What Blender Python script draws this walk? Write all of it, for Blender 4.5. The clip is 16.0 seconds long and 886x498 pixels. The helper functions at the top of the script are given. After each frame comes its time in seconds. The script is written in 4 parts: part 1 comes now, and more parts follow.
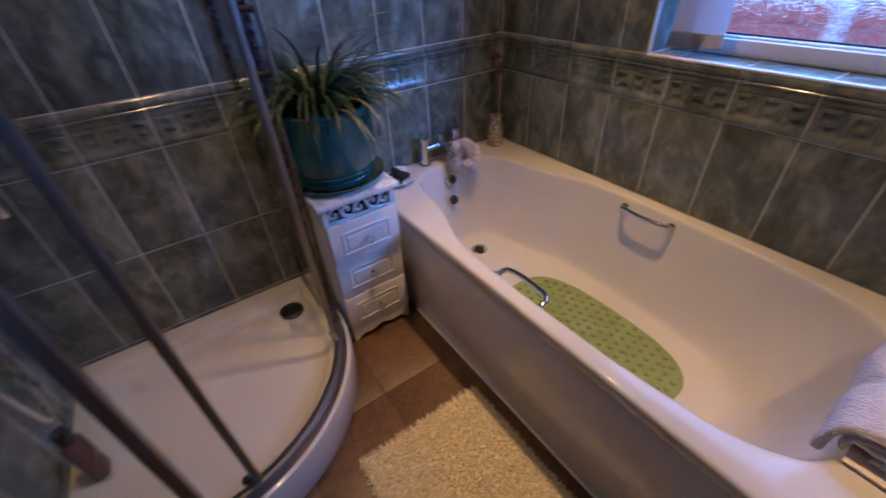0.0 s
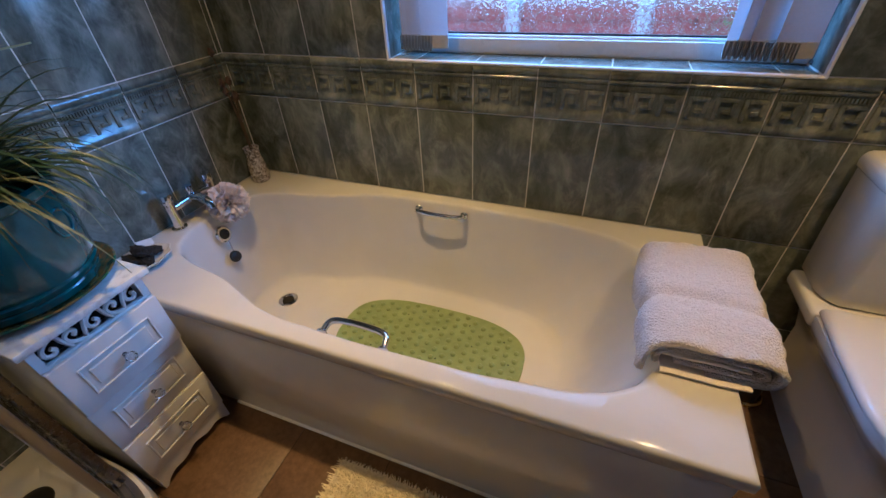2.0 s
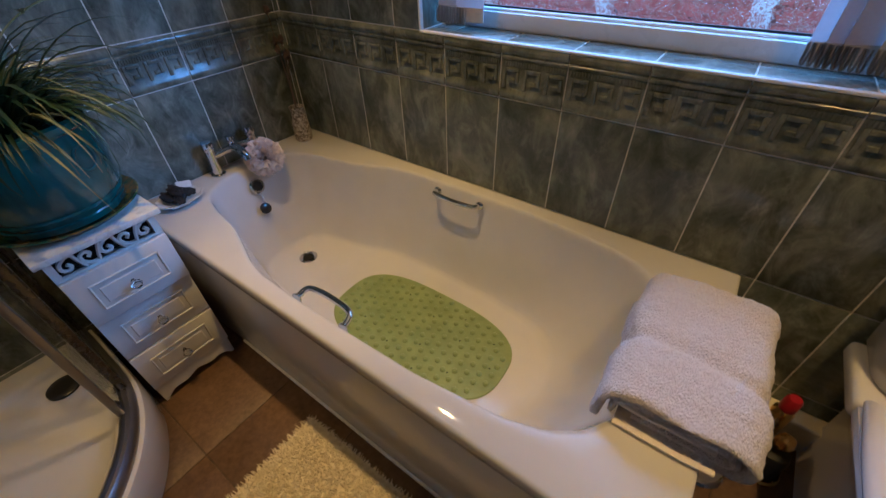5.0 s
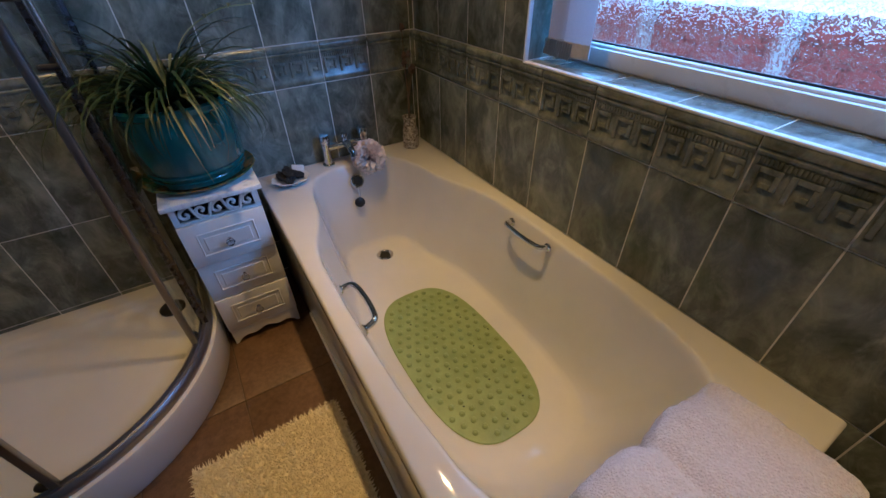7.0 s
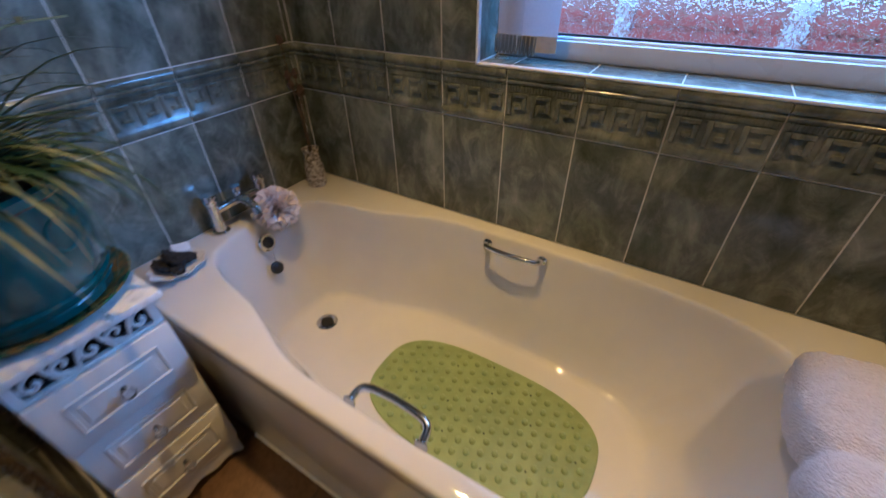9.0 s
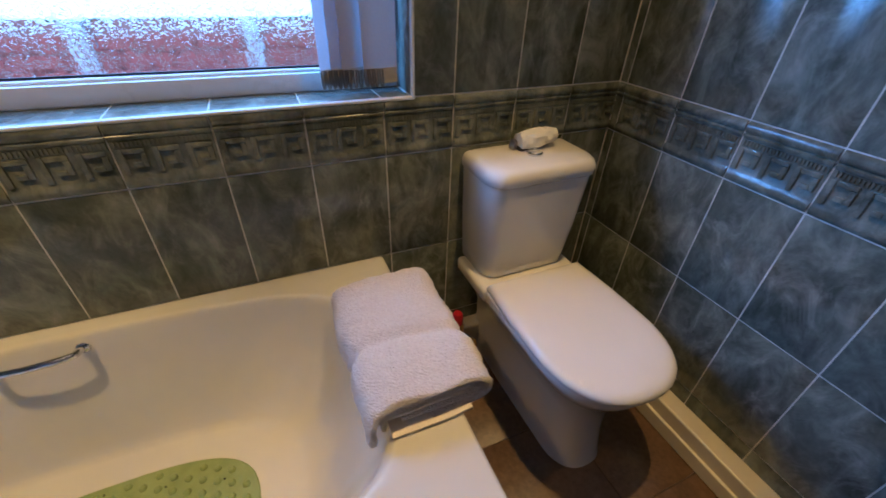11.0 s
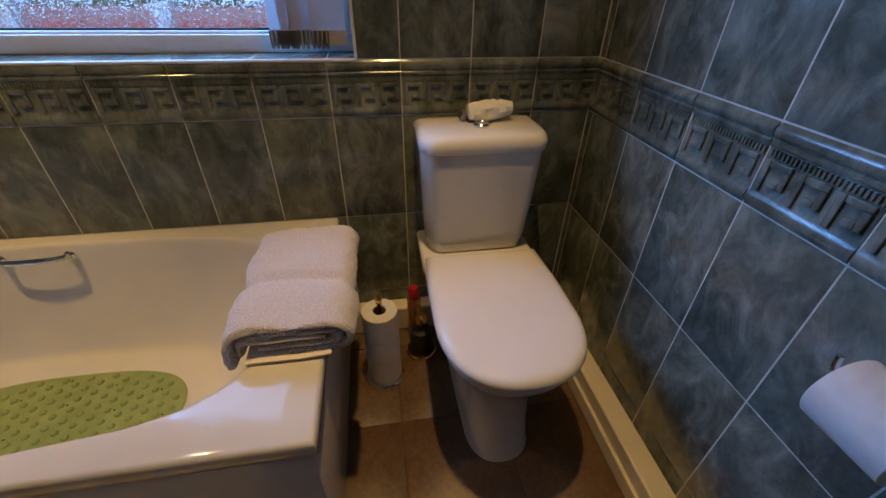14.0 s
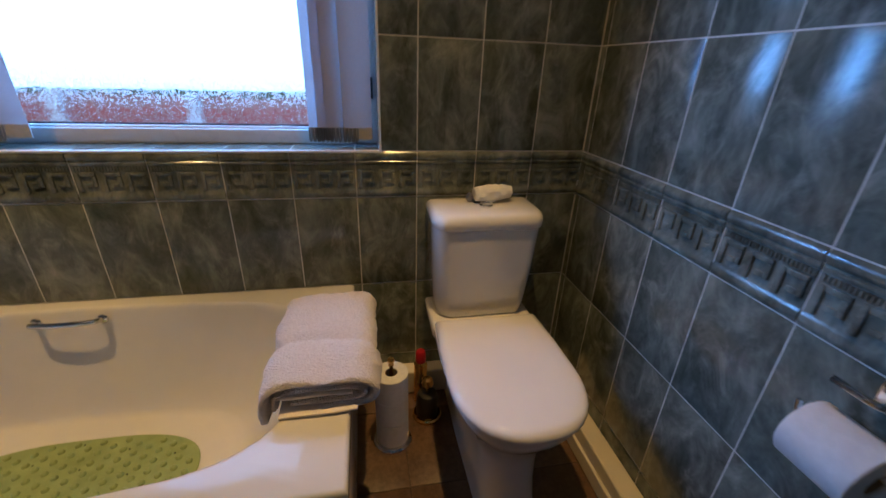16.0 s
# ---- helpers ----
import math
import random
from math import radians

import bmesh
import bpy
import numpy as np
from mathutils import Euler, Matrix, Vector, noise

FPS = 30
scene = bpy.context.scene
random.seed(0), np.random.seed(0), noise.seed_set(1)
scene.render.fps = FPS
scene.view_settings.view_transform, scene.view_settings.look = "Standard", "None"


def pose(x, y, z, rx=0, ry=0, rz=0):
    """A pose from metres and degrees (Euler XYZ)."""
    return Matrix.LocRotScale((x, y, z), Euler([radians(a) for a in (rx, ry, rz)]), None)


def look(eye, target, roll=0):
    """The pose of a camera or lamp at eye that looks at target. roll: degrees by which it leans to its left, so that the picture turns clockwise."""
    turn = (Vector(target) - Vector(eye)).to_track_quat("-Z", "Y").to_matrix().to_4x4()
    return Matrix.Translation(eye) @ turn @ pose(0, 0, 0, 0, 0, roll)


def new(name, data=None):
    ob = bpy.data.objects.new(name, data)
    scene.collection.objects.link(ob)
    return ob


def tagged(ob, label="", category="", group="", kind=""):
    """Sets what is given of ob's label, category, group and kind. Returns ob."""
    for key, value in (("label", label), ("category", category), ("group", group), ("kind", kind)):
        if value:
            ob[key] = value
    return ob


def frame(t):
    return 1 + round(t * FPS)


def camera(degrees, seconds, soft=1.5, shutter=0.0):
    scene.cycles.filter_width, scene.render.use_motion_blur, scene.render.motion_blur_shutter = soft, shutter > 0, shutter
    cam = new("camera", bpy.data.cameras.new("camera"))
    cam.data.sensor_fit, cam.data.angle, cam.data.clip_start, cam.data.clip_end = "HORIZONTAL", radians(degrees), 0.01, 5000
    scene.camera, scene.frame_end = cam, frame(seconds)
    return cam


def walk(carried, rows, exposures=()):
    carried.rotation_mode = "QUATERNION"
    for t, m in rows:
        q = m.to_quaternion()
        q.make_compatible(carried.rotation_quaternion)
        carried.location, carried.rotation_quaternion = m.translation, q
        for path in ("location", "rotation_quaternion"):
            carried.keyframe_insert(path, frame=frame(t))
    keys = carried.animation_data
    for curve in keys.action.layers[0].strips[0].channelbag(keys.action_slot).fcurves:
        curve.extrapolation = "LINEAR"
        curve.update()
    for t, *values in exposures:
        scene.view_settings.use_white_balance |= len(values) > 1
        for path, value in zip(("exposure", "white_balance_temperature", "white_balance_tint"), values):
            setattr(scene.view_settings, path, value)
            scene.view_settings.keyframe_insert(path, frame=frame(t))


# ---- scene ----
cam = camera(96.4, 16.0, shutter=0.5)
PATH = [
    (0, (1.46, -1.336, 1.248), (0.122, -0.457, 0.048), -3.3),
    (0.5, (1.421, -1.277, 1.228), (0.334, -0.094, 0.035), 0.3),
    (1, (1.394, -1.252, 1.243), (0.649, 0.17, 0.05), 0.1),
    (1.5, (1.355, -1.252, 1.237), (0.775, 0.247, 0.046), -2.0),
    (2, (1.349, -1.225, 1.232), (0.745, 0.249, 0.022), -3.0),
    (2.5, (1.401, -1.173, 1.231), (0.708, 0.232, -0.013), -1.4),
    (3, (1.456, -1.14, 1.232), (0.664, 0.219, -0.004), -1.8),
    (3.5, (1.481, -1.143, 1.24), (0.631, 0.201, 0.026), -2.3),
    (4, (1.493, -1.139, 1.235), (0.638, 0.173, -0.008), -2.9),
    (4.2, (1.494, -1.141, 1.226), (0.663, 0.142, -0.063), -2.7),
    (6.3, (1.655, -0.859, 1.239), (0.395, 0.074, -0.004), -1.1),
    (6.5, (1.66, -0.865, 1.236), (0.348, 0.001, -0.001), -1.3),
    (7, (1.655, -0.879, 1.244), (0.304, -0.064, 0.015), -1.2),
    (7.5, (1.623, -0.913, 1.25), (0.278, -0.072, 0.032), -0.3),
    (8, (1.532, -0.984, 1.225), (0.39, 0.216, 0.104), 1.3),
    (8.5, (1.411, -1.061, 1.223), (0.436, 0.187, 0.002), 0.3),
    (9, (1.201, -0.991, 1.188), (0.349, 0.361, -0.015), -1.2),
    (9.5, (1.118, -0.905, 1.214), (0.715, 0.408, 0.212), -1.2),
    (9.6, (1.131, -0.906, 1.218), (0.871, 0.453, 0.230), -1.3),
    (9.8, (1.175, -0.908, 1.224), (1.286, 0.491, 0.264), 0.9),
    (10, (1.235, -0.912, 1.226), (1.654, 0.440, 0.285), 1.9),
    (10.2, (1.285, -0.915, 1.228), (1.888, 0.359, 0.278), 1.6),
    (12.3, (1.758, -1.153, 1.162), (2.196, 0.395, -0.027), 1.7),
    (12.5, (1.79, -1.16, 1.15), (2.167, 0.396, -0.049), 1.6),
    (13, (1.851, -1.171, 1.128), (2.176, 0.392, -0.077), 3.4),
    (13.5, (1.87, -1.168, 1.143), (2.16, 0.466, 0.026), 2.2),
    (14, (1.874, -1.166, 1.14), (2.156, 0.456, 0.005), 1.1),
    (14.5, (1.878, -1.169, 1.14), (2.179, 0.468, 0.031), 0.9),
    (15, (1.871, -1.189, 1.136), (2.114, 0.465, 0.038), 1.8),
    (15.5, (1.856, -1.193, 1.156), (2.09, 0.552, 0.208), 3.1),
    (16, (1.788, -1.269, 1.197), (2.151, 0.515, 0.368), 2.2),
]
walk(cam, [(t, look(eye, target, roll)) for t, eye, target, roll in PATH], [(0, -0.75, 4600, 36), (0.5, -0.6, 4500, 27), (1, -0.5, 4500, 20), (2, -0.65, 4600, 17), (3.5, -0.85, 4700, 17), (6.5, -1.0, 4700, 17), (8, -0.75, 4750, 17), (10, -0.68, 4600, 17), (12.5, -0.62, 4650, 15), (13.5, -0.9, 4850, 17), (16, -0.88, 4900, 17)])

# ---- world and light ----
world = bpy.data.worlds.new("world")
scene.world = world
world.use_nodes = True
wn = world.node_tree.nodes
sky = wn.new("ShaderNodeTexSky")
sky.sky_type = "NISHITA"
sky.sun_disc = False
sky.sun_elevation = radians(55)
sky.sun_rotation = radians(-150)
wn["Background"].inputs["Strength"].default_value = 0.15
world.node_tree.links.new(sky.outputs[0], wn["Background"].inputs["Color"])


def area_lamp(name, m, sx, sy, watts, colour):
    d = bpy.data.lights.new(name, "AREA")
    d.shape, d.size, d.size_y, d.energy, d.color = "RECTANGLE", sx, sy, watts, colour
    ob = new(name, d)
    ob.matrix_world = m
    return ob


# area lamps stand in for skylight through the window: one straight in, and an added slanting pair that brightens the
# side walls
area_lamp("window_daylight", look((1.10, 0.42, 1.672), (1.20, -0.6, 1.62)), 2.5, 1.16, 50, (0.46, 0.70, 1.0))
area_lamp("sky_east", look((2.50, 0.74, 1.95), (0.0, -0.70, 0.95)), 0.45, 0.9, 52, (0.18, 0.53, 1.0))
area_lamp("sky_west", look((0.03, 0.74, 1.95), (2.5, -0.75, 0.85)), 0.55, 0.9, 60, (0.24, 0.55, 1.0))
sun_data = bpy.data.lights.new("sun", "SUN")
sun_data.energy, sun_data.angle, sun_data.color = 5.0, radians(0.6), (1.0, 0.94, 0.86)
sun = new("sun", sun_data)
sun.matrix_world = look((0, 0, 5), (0.35, 0.60, 4.0))

LAMPS = [(1.97, -0.51, 104), (0.76, -0.50, 140), (0.55, -1.42, 50)]
CEIL = 2.35
WARM = (1.0, 0.535, 0.115)
for lx, ly, watts in LAMPS:
    # each reflector lamp throws a narrow beam and a wide, weaker spill
    for cone, share in ((50, 1.0), (100, 0.52)):
        d = bpy.data.lights.new("downlight_bulb", "SPOT")
        d.energy, d.color, d.spot_size, d.spot_blend, d.shadow_soft_size = watts * share, WARM, radians(cone), 1.0, 0.026
        ob = new("downlight_bulb", d)
        ob.location = (lx, ly, CEIL - 0.03)

# ---- materials ----


class Mat:
    """A principled material with a few helpers for its nodes."""

    def __init__(self, name, colour=(0.8, 0.8, 0.8), rough=0.5, metal=0.0, **more):
        self.m = bpy.data.materials.new(name)
        self.m.use_nodes = True
        self.n, self.l = self.m.node_tree.nodes, self.m.node_tree.links
        self.b = self.n["Principled BSDF"]
        self.b.inputs["Base Color"].default_value = (*colour, 1)
        self.b.inputs["Roughness"].default_value = rough
        self.b.inputs["Metallic"].default_value = metal
        for k, v in more.items():
            self.b.inputs[k.replace("_", " ")].default_value = v
        self.coords = self.n.new("ShaderNodeTexCoord").outputs["Object"]

    def shift(self, amount=20.0):
        """Moves the pattern by each object's random number."""
        info = self.n.new("ShaderNodeObjectInfo")
        mul = self.n.new("ShaderNodeMath")
        mul.operation = "MULTIPLY"
        mul.inputs[1].default_value = amount
        self.l.new(info.outputs["Random"], mul.inputs[0])
        add = self.n.new("ShaderNodeVectorMath")
        self.l.new(self.coords, add.inputs[0])
        self.l.new(mul.outputs[0], add.inputs[1])
        self.coords = add.outputs[0]
        return self

    def stretch(self, *s):
        mp = self.n.new("ShaderNodeMapping")
        mp.inputs["Scale"].default_value = s
        self.l.new(self.coords, mp.inputs[0])
        self.coords = mp.outputs[0]
        return self

    def noise(self, scale, detail=4, rough=0.55, distort=0.0):
        t = self.n.new("ShaderNodeTexNoise")
        t.inputs["Scale"].default_value, t.inputs["Detail"].default_value = scale, detail
        t.inputs["Roughness"].default_value, t.inputs["Distortion"].default_value = rough, distort
        self.l.new(self.coords, t.inputs["Vector"])
        return t.outputs["Fac"]

    def voronoi(self, scale, feature="F1", out="Distance"):
        t = self.n.new("ShaderNodeTexVoronoi")
        t.feature = feature
        t.inputs["Scale"].default_value = scale
        self.l.new(self.coords, t.inputs["Vector"])
        return t.outputs[out]

    def ramp(self, fac, *stops):
        r = self.n.new("ShaderNodeValToRGB")
        e = r.color_ramp.elements
        while len(e) < len(stops):
            e.new(0.5)
        for el, (p, c) in zip(e, stops):
            el.position = p
            el.color = (*c, 1) if len(c) == 3 else c
        self.l.new(fac, r.inputs[0])
        return r.outputs[0]

    def mix(self, fac, a, b, mode="MIX"):
        x = self.n.new("ShaderNodeMix")
        x.data_type, x.blend_type = "RGBA", mode
        for sock, v in ((x.inputs[0], fac), (x.inputs[6], a), (x.inputs[7], b)):
            if isinstance(v, (int, float)):
                sock.default_value = v
            elif isinstance(v, tuple):
                sock.default_value = (*v, 1)
            else:
                self.l.new(v, sock)
        return x.outputs[2]

    def colour(self, out):
        self.l.new(out, self.b.inputs["Base Color"])
        return self

    def rough(self, out, lo, hi):
        r = self.n.new("ShaderNodeMapRange")
        r.inputs[3].default_value, r.inputs[4].default_value = lo, hi
        self.l.new(out, r.inputs[0])
        self.l.new(r.outputs[0], self.b.inputs["Roughness"])
        return self

    def bump(self, height, strength=0.2, distance=0.002):
        bp = self.n.new("ShaderNodeBump")
        bp.inputs["Strength"].default_value, bp.inputs["Distance"].default_value = strength, distance
        self.l.new(height, bp.inputs["Height"])
        self.l.new(bp.outputs[0], self.b.inputs["Normal"])
        return self


def make_tile(name, lift=0.0):
    """Marbled green-grey glaze: dark clouds crossed by pale slanting wisps."""
    m = Mat(name, rough=0.2).shift()
    turn = m.n.new("ShaderNodeMapping")
    turn.inputs["Rotation"].default_value = (radians(12), radians(24), 0)
    turn.inputs["Scale"].default_value = (1, 1, 0.6)
    m.l.new(m.coords, turn.inputs[0])
    m.coords = turn.outputs[0]
    big = m.noise(8, 5, 0.6, 1.0)
    wisp = m.noise(15, 7, 0.66, 0.9)
    fine = m.noise(60, 5, 0.6, 0.8)
    base = m.ramp(big, (0.32, (0.040 + lift, 0.050 + lift, 0.040 + lift)), (0.52, (0.115 + lift, 0.132 + lift, 0.108 + lift)), (0.72, (0.29 + lift, 0.31 + lift, 0.26 + lift)))
    pale = m.ramp(wisp, (0.47, (0, 0, 0)), (0.58, (0.22, 0.22, 0.22)), (0.70, (0.6, 0.6, 0.6)))
    m.colour(m.mix(0.18, m.mix(pale, base, (0.42, 0.43, 0.37)), m.ramp(fine, (0.3, (0.04, 0.055, 0.045)), (0.7, (0.25, 0.27, 0.22)))))
    m.rough(fine, 0.10, 0.22)
    m.bump(big, 0.12, 0.002)
    return m.m


TILE = make_tile("glazed_tile")
# same wall tile, lightened: window light on the sill put into its colour
LIT_SILL_TILE = make_tile("lit_glazed_sill_tile", 0.02)
BORDER = make_tile("glazed_border_tile", 0.015)
g = Mat("grout", (0.5, 0.48, 0.42), 0.85)
GROUT = g.colour(g.ramp(g.noise(30), (0.3, (0.58, 0.56, 0.50)), (0.7, (0.74, 0.72, 0.66)))).bump(g.noise(300), 0.3).m
g = Mat("floor_grout", (0.12, 0.09, 0.06), 0.9)
FLOOR_GROUT = g.colour(g.ramp(g.noise(25), (0.3, (0.06, 0.04, 0.028)), (0.7, (0.13, 0.09, 0.06)))).m
g = Mat("floor_tile", rough=0.35).shift()
f1, f2 = g.noise(7, 6, 0.6, 1.0), g.noise(60, 5, 0.65)
FLOOR_TILE = g.colour(g.mix(0.35, g.ramp(f1, (0.3, (0.055, 0.030, 0.014)), (0.55, (0.11, 0.062, 0.030)), (0.75, (0.18, 0.108, 0.054))), g.ramp(f2, (0.3, (0.07, 0.038, 0.02)), (0.7, (0.26, 0.16, 0.085))))).rough(f2, 0.3, 0.5).bump(f2, 0.25, 0.001).m
# for the unseen ceiling: greyed so that less light bounces into the shadows
g = Mat("plaster", rough=0.9)
PLASTER = g.colour(g.ramp(g.noise(14), (0.3, (0.36, 0.34, 0.31)), (0.7, (0.42, 0.40, 0.36)))).bump(g.noise(180), 0.15).m


def white_gloss(name, a, b, rough=0.1, coat=0.3):
    m = Mat(name, rough=rough, Coat_Weight=coat)
    n = m.noise(6, 4)
    return m.colour(m.ramp(n, (0.3, a), (0.7, b))).rough(m.noise(25, 5), rough * 0.8, rough * 1.5).m


ACRYLIC = white_gloss("white_acrylic", (0.61, 0.60, 0.59), (0.65, 0.64, 0.63), 0.05)
PANEL = white_gloss("white_panel", (0.70, 0.69, 0.68), (0.75, 0.74, 0.73), 0.16)
CERAMIC = white_gloss("white_ceramic", (0.68, 0.665, 0.65), (0.72, 0.705, 0.69), 0.06)
SEAT = white_gloss("white_seat_plastic", (0.69, 0.67, 0.655), (0.72, 0.70, 0.685), 0.06)
UPVC = white_gloss("white_upvc", (0.74, 0.75, 0.76), (0.79, 0.8, 0.81), 0.25, 0.0)
TRIM = white_gloss("cream_gloss_paint", (0.68, 0.62, 0.48), (0.75, 0.69, 0.55), 0.3, 0.0)
g = Mat("white_cabinet_paint", rough=0.38)
CAB = g.colour(g.ramp(g.noise(20), (0.3, (0.71, 0.71, 0.7)), (0.7, (0.77, 0.77, 0.76)))).bump(g.noise(120), 0.08).m
# near-black colour that paints the shade inside holes and the cabinet's hollow
HOLE_SHADE = Mat("painted_recess_shade", (0.012, 0.011, 0.01), 0.9).m
g = Mat("pale_marble", rough=0.18)
MARBLE = g.colour(g.ramp(g.noise(14, 8, 0.65, 2.5), (0.3, (0.55, 0.55, 0.54)), (0.5, (0.78, 0.78, 0.77)), (0.7, (0.83, 0.82, 0.8)))).m
g = Mat("chrome", (0.72, 0.73, 0.75), 0.08, 1.0)
CHROME = g.rough(g.noise(40), 0.05, 0.14).m
g = Mat("aluminium", (0.34, 0.34, 0.37), 0.34, 1.0)
# darker copy of the frame metal, with its dark reflections put into the colour
g2 = Mat("aluminium_dark_reflections", (0.13, 0.13, 0.15), 0.25, 1.0)
DARK_ALU = g2.rough(g2.noise(60), 0.2, 0.34).m
ALU = g.rough(g.noise(60), 0.30, 0.42).m
g = Mat("brass", (0.80, 0.52, 0.16), 0.22, 1.0)
BRASS = g.rough(g.noise(50), 0.16, 0.34).m
BLACK = Mat("black_plastic", (0.015, 0.015, 0.016), 0.35).m
g = Mat("green_rubber", rough=0.42, Subsurface_Weight=0.0)
MAT_GREEN = g.colour(g.ramp(g.noise(18, 5), (0.3, (0.21, 0.28, 0.085)), (0.7, (0.30, 0.37, 0.13)))).bump(g.noise(150), 0.15).m
g = Mat("teal_glaze", rough=0.12, Coat_Weight=0.5).stretch(1, 1, 0.4)
TEAL = g.colour(g.ramp(g.noise(16, 6, 0.6, 1.0), (0.3, (0.010, 0.07, 0.072)), (0.55, (0.018, 0.115, 0.115)), (0.75, (0.035, 0.17, 0.165)))).bump(g.noise(30), 0.12).m
g = Mat("saucer_glaze", rough=0.2)
SAUCER = g.colour(g.ramp(g.noise(30, 4), (0.4, (0.02, 0.10, 0.06)), (0.7, (0.28, 0.14, 0.03)))).m
g = Mat("soil", rough=1.0)
SOIL = g.colour(g.ramp(g.noise(60), (0.3, (0.015, 0.010, 0.007)), (0.7, (0.06, 0.04, 0.028)))).bump(g.noise(90), 1.0, 0.01).m
g = Mat("spider_leaf", rough=0.4).shift()
LEAF = g.colour(g.ramp(g.noise(9, 3), (0.3, (0.014, 0.034, 0.009)), (0.6, (0.028, 0.055, 0.014)), (0.8, (0.09, 0.105, 0.035)))).m
g = Mat("pale_leaf", rough=0.45).shift()
PALE_LEAF = g.colour(g.ramp(g.noise(9, 3), (0.3, (0.09, 0.12, 0.035)), (0.7, (0.24, 0.24, 0.11)))).m
g = Mat("towel_terry", rough=1.0, Sheen_Weight=0.4)
tn, tv = g.noise(190, 5, 0.75), g.voronoi(260)
TERRY = g.colour(g.ramp(tn, (0.3, (0.62, 0.56, 0.56)), (0.7, (0.86, 0.81, 0.81)))).bump(g.mix(0.5, tv, tn), 1.0, 0.009).m
g = Mat("towel_edge", rough=1.0)
TERRY_EDGE = g.colour(g.ramp(g.noise(200), (0.3, (0.72, 0.66, 0.62)), (0.7, (0.82, 0.77, 0.74)))).bump(g.noise(350), 0.6, 0.002).m
g = Mat("rug_cotton", rough=1.0, Sheen_Weight=0.3)
RUG = g.colour(g.ramp(g.noise(70, 4), (0.3, (0.60, 0.52, 0.35)), (0.7, (0.82, 0.75, 0.56)))).m
g = Mat("paper", rough=0.95)
PAPER = g.colour(g.ramp(g.noise(60), (0.3, (0.72, 0.71, 0.7)), (0.7, (0.8, 0.79, 0.78)))).bump(g.noise(280), 0.2, 0.001).m
g = Mat("pebble_mosaic", rough=0.45)
PEBBLE = g.colour(g.ramp(g.voronoi(150, out="Color"), (0.2, (0.16, 0.13, 0.10)), (0.5, (0.45, 0.40, 0.33)), (0.9, (0.72, 0.68, 0.6)))).bump(g.voronoi(150), 0.8, 0.004).m
STEM = Mat("dried_stem", (0.12, 0.085, 0.06), 0.9).m
FLOWER = Mat("dried_flower", (0.10, 0.065, 0.055), 0.95).m
g = Mat("pink_mesh", (0.80, 0.58, 0.54), 0.7, Subsurface_Weight=0.0)
PUFF = g.colour(g.ramp(g.noise(60), (0.3, (0.78, 0.66, 0.62)), (0.7, (0.92, 0.86, 0.83)))).m
g = Mat("lava_stone", rough=0.95)
LAVA = g.colour(g.ramp(g.noise(90), (0.3, (0.008, 0.008, 0.009)), (0.7, (0.03, 0.03, 0.032)))).bump(g.voronoi(160), 0.6, 0.003).m
g = Mat("blind_fabric", rough=0.85)
BLIND = g.colour(g.ramp(g.noise(150), (0.3, (0.66, 0.65, 0.66)), (0.7, (0.73, 0.72, 0.73)))).bump(g.noise(400), 0.2, 0.001).m
tl = g.n.new("ShaderNodeBsdfTranslucent")
tl.inputs[0].default_value = (0.75, 0.74, 0.78, 1)
ms = g.n.new("ShaderNodeMixShader")
ms.inputs[0].default_value = 0.5
g.l.new(g.b.outputs[0], ms.inputs[1])
g.l.new(tl.outputs[0], ms.inputs[2])
g.l.new(ms.outputs[0], g.n["Material Output"].inputs[0])
g = Mat("vane_weight", rough=0.8)
WEIGHT = g.colour(g.ramp(g.noise(90), (0.3, (0.52, 0.49, 0.46)), (0.7, (0.60, 0.57, 0.53)))).m
BEAD = Mat("metal_beads", (0.45, 0.42, 0.36), 0.3, 1.0).m
RED = Mat("red_plastic", (0.35, 0.012, 0.012), 0.3).m
AMBER = Mat("brown_plastic", (0.10, 0.025, 0.012), 0.25).m
CARD = Mat("cardboard", (0.30, 0.22, 0.14), 0.9).m
GLASS = Mat("clear_glass", (0.95, 0.98, 0.97), 0.0, Transmission_Weight=1.0, IOR=1.45).m
CRYSTAL = Mat("crystal_knob", (0.92, 0.94, 0.97), 0.03, Transmission_Weight=1.0, IOR=1.5).m
g = Mat("pebbled_glass", (0.97, 0.98, 0.98), 0.05, Transmission_Weight=1.0, IOR=1.4).stretch(1, 1, 0.8)
OBSCURE = g.bump(g.mix(0.5, g.ramp(g.noise(120, 2, 0.4, 1.6), (0.56, (0, 0, 0)), (0.66, (1, 1, 1))), g.noise(48, 2)), 0.42, 0.004).m
g = Mat("red_brick", rough=0.9).shift()
BRICK = g.colour(g.ramp(g.noise(25), (0.3, (0.32, 0.075, 0.06)), (0.7, (0.48, 0.13, 0.10)))).bump(g.noise(90), 0.5, 0.003).m
g = Mat("pale_mortar", rough=0.95)
MORTAR = g.colour(g.ramp(g.noise(20), (0.3, (0.32, 0.16, 0.13)), (0.7, (0.42, 0.22, 0.18)))).m
g = Mat("pale_concrete", rough=0.9)
CONCRETE = g.colour(g.ramp(g.noise(12), (0.3, (0.48, 0.48, 0.48)), (0.7, (0.62, 0.62, 0.62)))).m
g = Mat("grass", rough=1.0)
GRASS = g.colour(g.ramp(g.noise(5), (0.3, (0.04, 0.075, 0.02)), (0.7, (0.09, 0.13, 0.035)))).m
HEDGE = Mat("hedge_leaf", (0.10, 0.24, 0.04), 0.6).m
